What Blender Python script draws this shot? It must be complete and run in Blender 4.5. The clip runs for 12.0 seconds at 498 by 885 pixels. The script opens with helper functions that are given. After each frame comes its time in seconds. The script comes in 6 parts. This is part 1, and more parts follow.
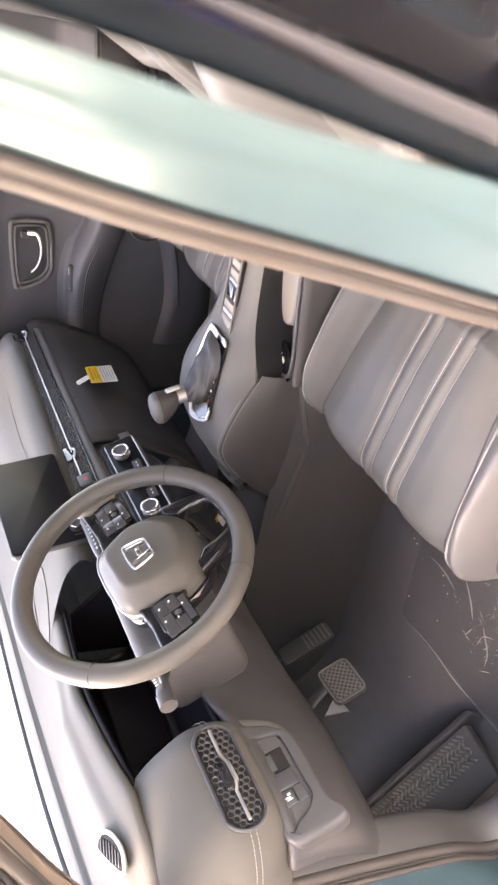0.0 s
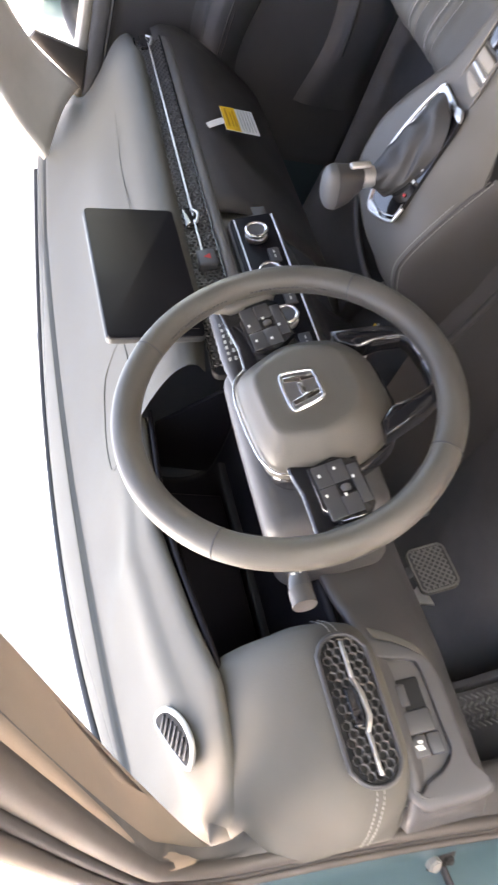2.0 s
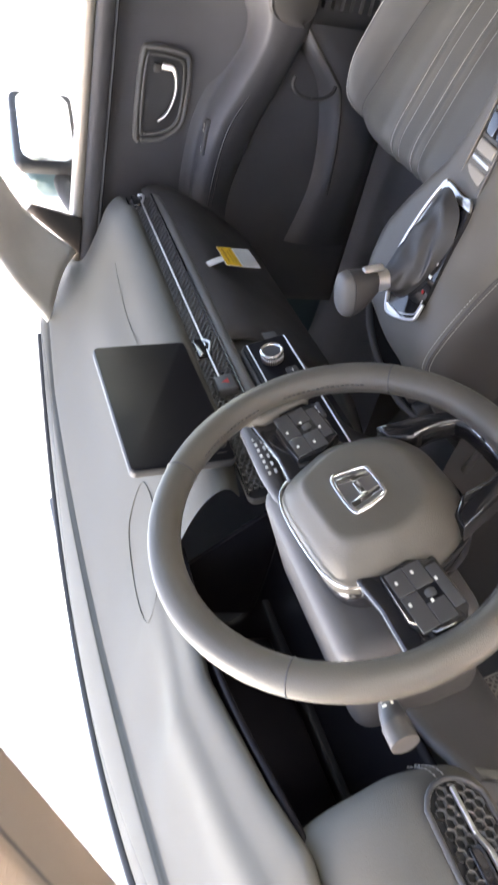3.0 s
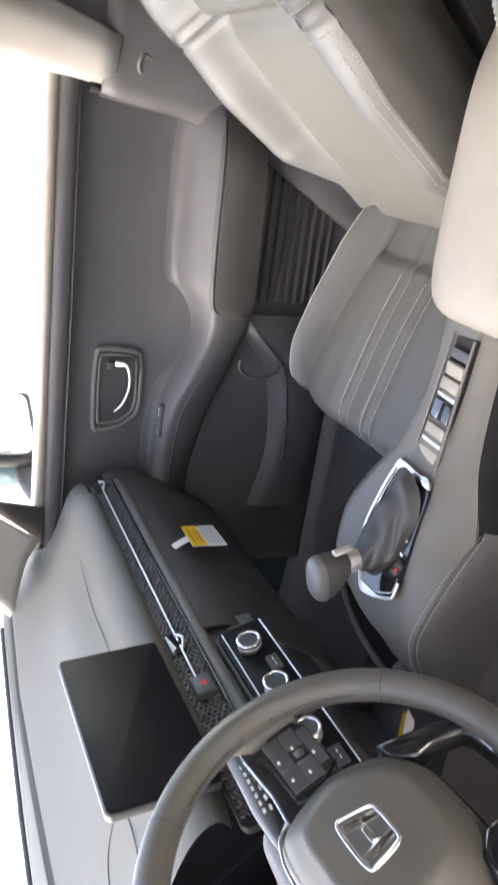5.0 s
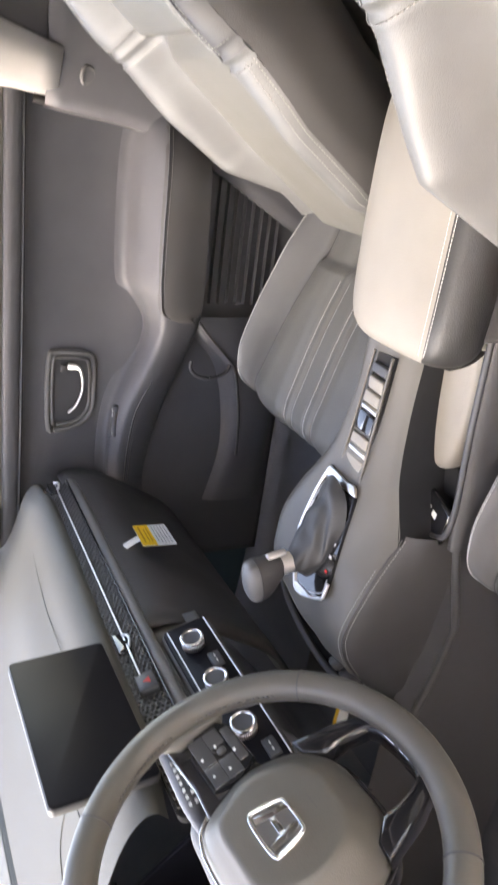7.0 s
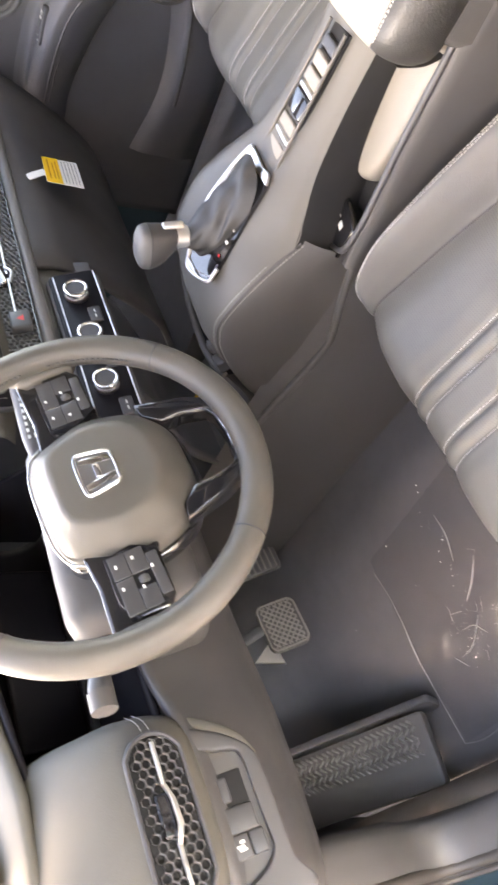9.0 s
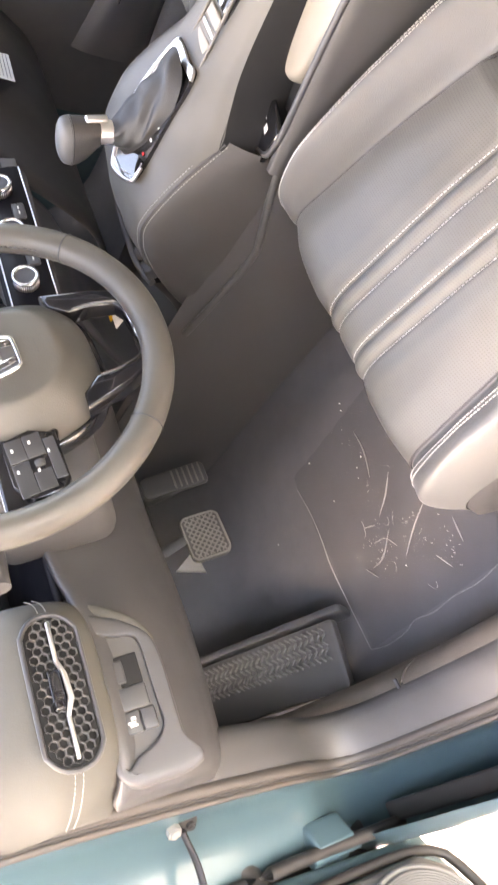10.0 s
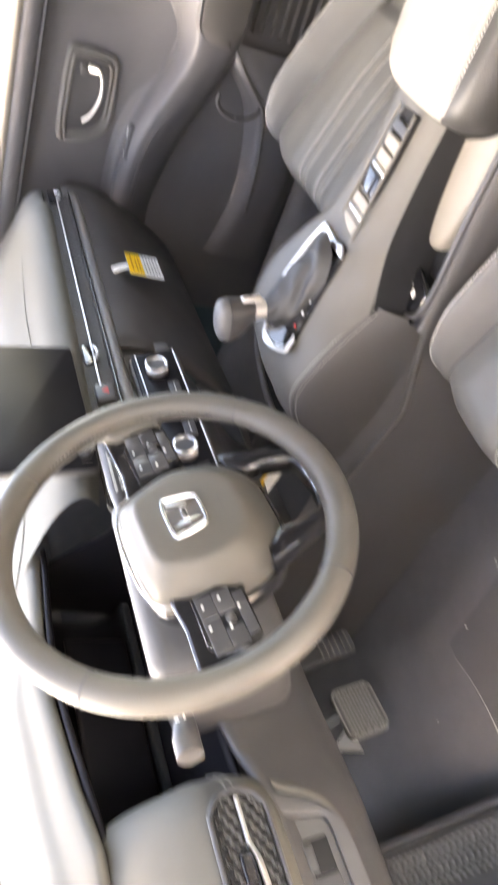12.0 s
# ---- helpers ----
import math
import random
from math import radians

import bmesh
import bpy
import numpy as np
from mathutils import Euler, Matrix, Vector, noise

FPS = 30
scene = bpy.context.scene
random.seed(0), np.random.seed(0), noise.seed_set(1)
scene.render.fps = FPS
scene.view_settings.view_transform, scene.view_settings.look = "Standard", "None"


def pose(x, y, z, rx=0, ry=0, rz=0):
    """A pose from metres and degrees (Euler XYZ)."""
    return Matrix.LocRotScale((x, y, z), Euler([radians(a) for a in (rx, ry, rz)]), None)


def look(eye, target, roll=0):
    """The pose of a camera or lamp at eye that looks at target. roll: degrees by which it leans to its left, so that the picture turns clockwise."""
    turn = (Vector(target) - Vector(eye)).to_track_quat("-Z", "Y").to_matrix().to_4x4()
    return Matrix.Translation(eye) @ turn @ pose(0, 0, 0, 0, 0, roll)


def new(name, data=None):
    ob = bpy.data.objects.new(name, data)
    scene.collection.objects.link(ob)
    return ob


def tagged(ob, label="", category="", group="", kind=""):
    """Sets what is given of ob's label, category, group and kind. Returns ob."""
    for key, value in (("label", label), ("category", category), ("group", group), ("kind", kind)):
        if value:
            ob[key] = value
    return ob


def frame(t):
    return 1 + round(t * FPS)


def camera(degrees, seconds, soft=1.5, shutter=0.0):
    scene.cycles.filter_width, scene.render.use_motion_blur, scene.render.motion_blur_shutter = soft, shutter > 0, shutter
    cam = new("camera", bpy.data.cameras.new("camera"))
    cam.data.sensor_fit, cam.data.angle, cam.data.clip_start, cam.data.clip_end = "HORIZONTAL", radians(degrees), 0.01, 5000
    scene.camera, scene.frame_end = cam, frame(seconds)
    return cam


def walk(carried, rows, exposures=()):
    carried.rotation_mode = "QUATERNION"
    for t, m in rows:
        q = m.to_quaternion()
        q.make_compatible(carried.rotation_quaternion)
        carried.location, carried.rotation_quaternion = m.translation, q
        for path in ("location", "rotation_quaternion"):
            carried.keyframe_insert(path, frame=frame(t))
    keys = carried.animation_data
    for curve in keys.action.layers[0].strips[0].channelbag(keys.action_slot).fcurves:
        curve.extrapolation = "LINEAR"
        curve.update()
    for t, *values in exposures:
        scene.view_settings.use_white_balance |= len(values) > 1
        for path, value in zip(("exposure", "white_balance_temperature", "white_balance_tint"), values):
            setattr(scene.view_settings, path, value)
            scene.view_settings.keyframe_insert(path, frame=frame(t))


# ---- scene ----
cam = camera(36.8, 12.0, soft=2.2, shutter=0.4)
PATH = [
    (0, (0.8, -1.094, 1.219), (-0.369, 0.3, 0.387), -100.6),
    (0.5, (0.701, -1.037, 1.218), (-0.502, 0.355, 0.435), -98.2),
    (1, (0.667, -0.898, 1.227), (-0.757, 0.264, 0.438), -96.5),
    (1.5, (0.634, -0.84, 1.248), (-0.898, 0.174, 0.458), -93.6),
    (2, (0.565, -0.792, 1.279), (-0.975, 0.241, 0.529), -92.0),
    (2.5, (0.463, -0.779, 1.287), (-0.956, 0.427, 0.556), -93.1),
    (4.5, (0.488, -0.697, 1.267), (-0.407, 0.878, 0.421), -92.0),
    (5, (0.516, -0.691, 1.268), (-0.227, 0.956, 0.41), -92.6),
    (5.5, (0.55, -0.692, 1.265), (-0.092, 0.994, 0.403), -93.4),
    (6, (0.568, -0.705, 1.257), (-0.039, 0.987, 0.38), -93.9),
    (6.5, (0.579, -0.733, 1.244), (-0.058, 0.937, 0.347), -94.1),
    (8.5, (0.583, -0.743, 1.206), (-0.8, 0.374, 0.289), -93.6),
    (9, (0.59, -0.753, 1.176), (-0.804, 0.258, 0.16), -93.7),
    (9.5, (0.592, -0.779, 1.153), (-0.825, 0.14, 0.082), -94.1),
    (10, (0.598, -0.812, 1.136), (-0.849, 0.025, 0.039), -94.5),
    (10.5, (0.604, -0.839, 1.145), (-0.883, -0.068, 0.052), -94.7),
    (11, (0.593, -0.85, 1.173), (-0.935, -0.084, 0.135), -94.6),
    (11.5, (0.582, -0.843, 1.208), (-0.923, 0.048, 0.239), -93.5),
    (12, (0.544, -0.803, 1.206), (-0.701, 0.488, 0.32), -89.1),
]
walk(cam, [(t, look(eye, target, roll)) for t, eye, target, roll in PATH], exposures=[(0.0, 5.09, 11000, 30), (1.5, 5.06, 10900, 26), (2.5, 4.73, 10000, 23), (5.0, 4.89, 9900, 22), (6.5, 4.95, 10300, 23), (8.5, 5.35, 11000, 25), (9.5, 5.70, 11600, 25), (11.0, 5.77, 11600, 25), (12.0, 5.64, 11500, 24)])

# ---- world and sun ----
world = bpy.data.worlds.new("sky")
scene.world = world
world.use_nodes = True
_wn = world.node_tree.nodes
_sky = _wn.new("ShaderNodeTexSky")
_sky.sky_type, _sky.sun_disc = "NISHITA", False
_sky.sun_elevation, _sky.sun_rotation = radians(43.5), radians(-108.6)
world.node_tree.links.new(_sky.outputs[0], _wn["Background"].inputs[0])
_wn["Background"].inputs[1].default_value = 0.15
sun = new("sun", bpy.data.lights.new("sun", "SUN"))
sun.data.energy, sun.data.angle, sun.data.color = 0.5, radians(35), (0.80, 0.91, 1.0)
sun.matrix_world = look((-0.95, -0.32, 0.95), (0, 0, 0))


# ---- materials ----
def mat(name, col, rough=0.6, metal=0.0, grain=0.0, scale=900.0, vary=0.08, vscale=14.0, coat=0.0, kind="noise"):
    """A surface with a broad unevenness of tone and a fine relief at real size."""
    m = bpy.data.materials.new(name)
    m.use_nodes = True
    n, l = m.node_tree.nodes, m.node_tree.links
    b = n["Principled BSDF"]
    b.inputs["Roughness"].default_value, b.inputs["Metallic"].default_value = rough, metal
    b.inputs["Coat Weight"].default_value, b.inputs["Coat Roughness"].default_value = coat, 0.05
    co = n.new("ShaderNodeTexCoord")
    big = n.new("ShaderNodeTexNoise")
    big.inputs["Scale"].default_value, big.inputs["Detail"].default_value = vscale, 5.0
    l.new(co.outputs["Object"], big.inputs["Vector"])
    ramp = n.new("ShaderNodeMapRange")
    ramp.inputs[1].default_value, ramp.inputs[2].default_value = 0.3, 0.7
    ramp.inputs[3].default_value, ramp.inputs[4].default_value = 1 - vary, 1 + vary
    l.new(big.outputs[0], ramp.inputs[0])
    mix = n.new("ShaderNodeMix")
    mix.data_type, mix.blend_type = "RGBA", "MULTIPLY"
    mix.inputs[0].default_value = 1.0
    mix.inputs[6].default_value = (*col, 1)
    l.new(ramp.outputs[0], mix.inputs[7])
    l.new(mix.outputs[2], b.inputs["Base Color"])
    if not coat:
        rr = n.new("ShaderNodeMapRange")
        rr.inputs[1].default_value, rr.inputs[2].default_value = 0.3, 0.7
        rr.inputs[3].default_value, rr.inputs[4].default_value = max(0.02, rough - 0.06), min(1, rough + 0.06)
        l.new(big.outputs[0], rr.inputs[0])
        l.new(rr.outputs[0], b.inputs["Roughness"])
    if grain > 0:
        if kind == "leather":
            fine = n.new("ShaderNodeTexVoronoi")
            fine.inputs["Scale"].default_value = scale
            out = fine.outputs["Distance"]
        else:
            fine = n.new("ShaderNodeTexNoise")
            fine.inputs["Scale"].default_value, fine.inputs["Detail"].default_value = scale, 2.0
            out = fine.outputs[0]
        l.new(co.outputs["Object"], fine.inputs["Vector"])
        bump = n.new("ShaderNodeBump")
        bump.inputs["Strength"].default_value, bump.inputs["Distance"].default_value = grain, 0.0006
        l.new(out, bump.inputs["Height"])
        l.new(bump.outputs[0], b.inputs["Normal"])
    return m


def glass(name, tint=(1, 1, 1)):
    m = bpy.data.materials.new(name)
    m.use_nodes = True
    n, l = m.node_tree.nodes, m.node_tree.links
    tr, gl, mx = n.new("ShaderNodeBsdfTransparent"), n.new("ShaderNodeBsdfGlossy"), n.new("ShaderNodeMixShader")
    tr.inputs[0].default_value = (*tint, 1)
    gl.inputs[1].default_value, mx.inputs[0].default_value = 0.02, 0.05
    l.new(tr.outputs[0], mx.inputs[1]), l.new(gl.outputs[0], mx.inputs[2])
    l.new(mx.outputs[0], n["Material Output"].inputs[0])
    return m


LEATHER = mat("seat_leather", (0.129, 0.127, 0.123), 0.44, grain=0.25, scale=700, kind="leather")
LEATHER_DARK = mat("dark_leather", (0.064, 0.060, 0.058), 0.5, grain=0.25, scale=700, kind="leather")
DASH_SOFT = mat("soft_dash_skin", (0.097, 0.091, 0.079), 0.72, grain=0.3, scale=900, kind="leather")
DASH_SOFT.node_tree.nodes["Principled BSDF"].inputs["Specular IOR Level"].default_value = 0.3
PLASTIC = mat("grained_dark_plastic", (0.075, 0.071, 0.069), 0.5, grain=0.3, scale=1100)
PLASTIC_MID = mat("grained_grey_plastic", (0.14, 0.135, 0.128), 0.5, grain=0.3, scale=1100)
BLACK = mat("black_plastic", (0.058, 0.058, 0.061), 0.42, grain=0.15, scale=1200)
GLOSS = mat("gloss_black", (0.012, 0.012, 0.014), 0.08, coat=0.6, vary=0.02)
SCREEN = mat("screen_glass", (0.012, 0.011, 0.013), 0.38, vary=0.02)
SCREEN.node_tree.nodes["Principled BSDF"].inputs["Specular IOR Level"].default_value = 0.08
CHROME = mat("satin_chrome", (0.74, 0.72, 0.69), 0.36, metal=1.0, vary=0.03)
CHROME_B = mat("bright_chrome", (0.85, 0.85, 0.85), 0.08, metal=1.0, vary=0.02)
CARPET = mat("dark_carpet", (0.090, 0.088, 0.093), 0.95, grain=1.0, scale=1600, vary=0.09, vscale=30)
PAINT = mat("teal_body_paint", (0.072, 0.130, 0.145), 0.28, metal=0.3, coat=0.6, vary=0.03)
SEAL = mat("brown_black_seal", (0.062, 0.053, 0.047), 0.55, grain=0.2, scale=500)
RUBBER = mat("black_rubber", (0.022, 0.019, 0.018), 0.6, grain=0.2, scale=500)
TRIM_TAN = mat("tan_pillar_trim", (0.34, 0.265, 0.21), 0.7, grain=0.4, scale=1500)
HEADLINER = mat("grey_headliner", (0.45, 0.43, 0.40), 0.9, grain=0.6, scale=1500)
THREAD = mat("light_grey_thread", (0.52, 0.50, 0.46), 0.8, vary=0.1)
THREAD_DIM = mat("dull_grey_thread", (0.28, 0.27, 0.25), 0.8, vary=0.1)
YELLOW = mat("yellow_print", (0.85, 0.48, 0.02), 0.6)
PAPER = mat("white_paper", (0.75, 0.74, 0.70), 0.7)
RED = mat("red_plastic", (0.6, 0.03, 0.03), 0.4)
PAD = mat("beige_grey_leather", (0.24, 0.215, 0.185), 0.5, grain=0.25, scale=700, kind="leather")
DOOR = mat("door_plastic", (0.094, 0.092, 0.097), 0.48, grain=0.35, scale=1000)
SILL = mat("scuffed_sill_plastic", (0.165, 0.135, 0.112), 0.55, grain=0.35, scale=900, vary=0.16, vscale=22)
STEEL_RUB = mat("pale_grey_matte", (0.20, 0.19, 0.175), 0.6)


def perforated(name, col):
    """Leather with rows of small punched holes."""
    m = mat(name, col, 0.46, grain=0.2, scale=700, kind="leather")
    n, l = m.node_tree.nodes, m.node_tree.links
    b = n["Principled BSDF"]
    src = b.inputs["Base Color"].links[0].from_socket
    co = n.new("ShaderNodeTexCoord")
    vo = n.new("ShaderNodeTexVoronoi")
    vo.inputs["Scale"].default_value, vo.inputs["Randomness"].default_value = 330.0, 0.0
    fl = n.new("ShaderNodeVectorMath")
    fl.operation = "MULTIPLY"
    fl.inputs[1].default_value = (1, 1, 0)
    l.new(co.outputs["Object"], fl.inputs[0]), l.new(fl.outputs[0], vo.inputs["Vector"])
    rp = n.new("ShaderNodeMapRange")
    rp.inputs[1].default_value, rp.inputs[2].default_value, rp.inputs[3].default_value, rp.inputs[4].default_value = 0.16, 0.30, 0.78, 1.0
    l.new(vo.outputs["Distance"], rp.inputs[0])
    mx = n.new("ShaderNodeMix")
    mx.data_type, mx.blend_type = "RGBA", "MULTIPLY"
    mx.inputs[0].default_value = 1.0
    l.new(src, mx.inputs[6]), l.new(rp.outputs[0], mx.inputs[7]), l.new(mx.outputs[2], b.inputs["Base Color"])
    return m


def film(name):
    m = bpy.data.materials.new(name)
    m.use_nodes = True
    n, l = m.node_tree.nodes, m.node_tree.links
    tr, gl, mx = n.new("ShaderNodeBsdfTransparent"), n.new("ShaderNodeBsdfGlossy"), n.new("ShaderNodeMixShader")
    di, haze = n.new("ShaderNodeBsdfDiffuse"), n.new("ShaderNodeMixShader")
    di.inputs[0].default_value, haze.inputs[0].default_value = (0.75, 0.74, 0.73, 1), 0.012
    tr.inputs[0].default_value = (0.85, 0.85, 0.86, 1)
    gl.inputs[1].default_value, mx.inputs[0].default_value = 0.42, 0.04
    l.new(tr.outputs[0], haze.inputs[1]), l.new(di.outputs[0], haze.inputs[2])
    l.new(haze.outputs[0], mx.inputs[1]), l.new(gl.outputs[0], mx.inputs[2])
    l.new(mx.outputs[0], n["Material Output"].inputs[0])
    return m


PERF = perforated("perforated_leather", (0.146, 0.139, 0.123))
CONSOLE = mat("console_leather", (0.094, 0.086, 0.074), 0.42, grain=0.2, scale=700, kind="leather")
# Near-black for recess bottoms and hidden faces, with their shade in the colour.
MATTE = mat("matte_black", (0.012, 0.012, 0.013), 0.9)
KNEE = mat("dark_knee_plastic", (0.066, 0.063, 0.063), 0.5, grain=0.3, scale=1100)
FILM = film("clear_film")
# Opaque pale colour for highlights on the clear film's creases and edges.
GLINT = mat("film_glint", (0.34, 0.33, 0.32), 0.2, coat=0.5)
PALE = mat("pale_silver_plastic", (0.5, 0.5, 0.48), 0.35, metal=0.3)
COMB = mat("satin_grey_mesh", (0.065, 0.063, 0.062), 0.4, metal=0.2)
SATIN = mat("satin_black_keys", (0.060, 0.059, 0.060), 0.22, coat=0.4, vary=0.04)
GLASS = glass("clear_glass", (0.345, 0.402, 0.445))
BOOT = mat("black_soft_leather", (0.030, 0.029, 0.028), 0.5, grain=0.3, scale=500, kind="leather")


# ---- mesh helpers ----
def link(name, bm, material, parent=None, label="", smooth=True):
    me = bpy.data.meshes.new(name)
    bm.normal_update()
    bm.to_mesh(me)
    bm.free()
    if smooth:
        me.shade_smooth()
    for m in material if isinstance(material, (list, tuple)) else [material]:
        me.materials.append(m)
    ob = new(name, me)
    if parent is not None:
        ob.parent = parent
    if label:
        ob["label"] = label
    return ob


def part(name, bm, material, parent, label="", smooth=True):
    return link(name, bm, material, parent, label, smooth)


def thing(name, label, category, group="", kind="", at=(0, 0, 0)):
    ob = new(name)
    ob.empty_display_size = 0.05
    return tagged(ob, label, category, group, kind)


def sharpen(bm, degrees=35):
    bm.normal_update()
    for e in bm.edges:
        if len(e.link_faces) == 2 and e.calc_face_angle(0) > radians(degrees):
            e.smooth = False
    return bm


def box(size, m=None, bevel=0.004, seg=3):
    """A bevelled box, centred, at the pose m."""
    bm = bmesh.new()
    bmesh.ops.create_cube(bm, size=1.0, matrix=Matrix.Diagonal((*size, 1)))
    if bevel > 0:
        bmesh.ops.bevel(bm, geom=list(bm.edges), offset=min(bevel, min(size) * 0.49), segments=seg, profile=0.5, affect="EDGES")
    if m is not None:
        bmesh.ops.transform(bm, matrix=m, verts=bm.verts)
    return bm


def prism(points, depth, m=None, bevel=0.003, seg=2):
    """A flat outline (x, y) given a depth along z, centred on z = 0, with rounded edges."""
    bm = bmesh.new()
    vs = [bm.verts.new((x, y, -depth / 2)) for x, y in points]
    face = bm.faces.new(vs)
    out = bmesh.ops.extrude_face_region(bm, geom=[face])
    bmesh.ops.translate(bm, vec=(0, 0, depth), verts=[v for v in out["geom"] if isinstance(v, bmesh.types.BMVert)])
    bmesh.ops.recalc_face_normals(bm, faces=bm.faces)
    if bevel > 0:
        es = [e for e in bm.edges if abs(e.verts[0].co.z - e.verts[1].co.z) < 1e-6]
        bmesh.ops.bevel(bm, geom=es, offset=bevel, segments=seg, profile=0.5, affect="EDGES")
    sharpen(bm, 40)
    if m is not None:
        bmesh.ops.transform(bm, matrix=m, verts=bm.verts)
    return bm


def smooth_line(points, n, closed=False):
    """Points on a Catmull-Rom line through the given ones, evenly spread by length."""
    p = np.array(points, float)
    k = len(p)
    if k == 2:
        return [Vector(p[0] + (p[1] - p[0]) * i / (n - 1)) for i in range(n)]
    ext = np.vstack([p[-1], p, p[0], p[1]]) if closed else np.vstack([2 * p[0] - p[1], p, 2 * p[-1] - p[-2]])
    fine = []
    for i in range(k if closed else k - 1):
        a, b, c, d = ext[i : i + 4]
        for s in np.linspace(0, 1, 16, endpoint=False):
            fine.append(0.5 * (2 * b + (c - a) * s + (2 * a - 5 * b + 4 * c - d) * s**2 + (3 * b - a - 3 * c + d) * s**3))
    fine.append(p[0] if closed else p[-1])
    fine = np.array(fine)
    run = np.r_[0, np.cumsum(np.linalg.norm(np.diff(fine, axis=0), axis=1))]
    want = np.linspace(0, run[-1], n, endpoint=not closed)
    return [Vector([np.interp(w, run, fine[:, a]) for a in range(3)]) for w in want]


def skin(sections, nu=24, nv=24, thick=0.0, ring=False, caps=False):
    """A smooth surface through rows of points; ring: each row closes on itself."""
    rows = [smooth_line(s, nu, ring) for s in sections]
    cols = [smooth_line([r[i] for r in rows], nv) for i in range(nu)]
    bm = bmesh.new()
    v = [[bm.verts.new(cols[i][j]) for j in range(nv)] for i in range(nu)]
    for i in range(nu if ring else nu - 1):
        for j in range(nv - 1):
            a, b = v[i], v[(i + 1) % nu]
            bm.faces.new((a[j], b[j], b[j + 1], a[j + 1]))
    if caps and ring:
        bm.faces.new([v[i][0] for i in range(nu)][::-1])
        bm.faces.new([v[i][nv - 1] for i in range(nu)])
    bmesh.ops.recalc_face_normals(bm, faces=bm.faces)
    if thick:
        bmesh.ops.solidify(bm, geom=list(bm.faces), thickness=thick)
    return bm


def tube(points, radius, n=0, sides=12, closed=False, flat=1.0, up=(0, 0, 1)):
    """A round bar along a smooth line; radius may be a function of 0..1."""
    n = n or max(8, 8 * len(points))
    line = smooth_line(points, n, closed)
    bm, rings = bmesh.new(), []
    for i, p in enumerate(line):
        a = line[(i - 1) % n] if closed or i else p
        b = line[(i + 1) % n] if closed or i < n - 1 else p
        t = (b - a).normalized()
        s = t.cross(Vector(up))
        s = s.normalized() if s.length > 1e-4 else t.orthogonal().normalized()
        w = s.cross(t)
        r = radius(i / (n - 1)) if callable(radius) else radius
        rings.append([bm.verts.new(p + r * (math.cos(q) * s + flat * math.sin(q) * w)) for q in (2 * math.pi * k / sides for k in range(sides))])
    for i in range(n if closed else n - 1):
        a, b = rings[i], rings[(i + 1) % n]
        for k in range(sides):
            bm.faces.new((a[k], a[(k + 1) % sides], b[(k + 1) % sides], b[k]))
    if not closed:
        bm.faces.new(rings[0][::-1]), bm.faces.new(rings[-1])
    bmesh.ops.recalc_face_normals(bm, faces=bm.faces)
    return sharpen(bm, 60)


def disc(r, depth, m=None, sides=32, bevel=0.002, r2=None):
    bm = bmesh.new()
    bmesh.ops.create_cone(bm, cap_ends=True, segments=sides, radius1=r, radius2=r if r2 is None else r2, depth=depth)
    if bevel > 0:
        bmesh.ops.bevel(bm, geom=[e for e in bm.edges if abs(e.verts[0].co.z - e.verts[1].co.z) < 1e-6], offset=bevel, segments=2, affect="EDGES")
    sharpen(bm, 40)
    if m is not None:
        bmesh.ops.transform(bm, matrix=m, verts=bm.verts)
    return bm


def join(*bms):
    out = bmesh.new()
    for b in bms:
        me = bpy.data.meshes.new("tmp")
        b.to_mesh(me)
        out.from_mesh(me)
        b.free()
        bpy.data.meshes.remove(me)
    return out


def moved(bm, m):
    bmesh.ops.transform(bm, matrix=m, verts=bm.verts)
    return bm


def frame_of(origin, x, y):
    """A pose with the given origin, x direction and rough y direction."""
    x, y = Vector(x).normalized(), Vector(y)
    z = x.cross(y).normalized()
    y = z.cross(x)
    return Matrix.Translation(origin) @ Matrix((x, y, z)).transposed().to_4x4()


def stitches(points, pitch=0.006, length=0.004, width=0.0012, up=(0, 0, 1)):
    """A row of separate thread stitches along a line, as one mesh."""
    fine = smooth_line(points, 60)
    total = sum((b - a).length for a, b in zip(fine, fine[1:]))
    n = max(3, int(total / pitch))
    line = smooth_line(points, n + 1)
    bm = bmesh.new()
    for a, b in zip(line, line[1:]):
        mid, t = (a + b) / 2, (b - a).normalized()
        s = t.cross(Vector(up)).normalized() * width / 2
        w = s.cross(t).normalized() * width * 0.45
        h = t * length / 2
        q = [bm.verts.new(mid + o) for o in (-h - s - w, h - s - w, h + s - w, -h + s - w, -h * 0.7 - s * 0.4 + w, h * 0.7 - s * 0.4 + w, h * 0.7 + s * 0.4 + w, -h * 0.7 + s * 0.4 + w)]
        for f in ((0, 1, 5, 4), (1, 2, 6, 5), (2, 3, 7, 6), (3, 0, 4, 7), (4, 5, 6, 7)):
            bm.faces.new([q[k] for k in f])
    return bm


def oval(w, h, r, n=6):
    """A rounded rectangle's outline."""
    out = []
    for cx, cy, a0 in ((w / 2 - r, h / 2 - r, 0), (-w / 2 + r, h / 2 - r, 90), (-w / 2 + r, -h / 2 + r, 180), (w / 2 - r, -h / 2 + r, 270)):
        out += [(cx + r * math.cos(radians(a0 + 90 * k / n)), cy + r * math.sin(radians(a0 + 90 * k / n))) for k in range(n + 1)]
    return out


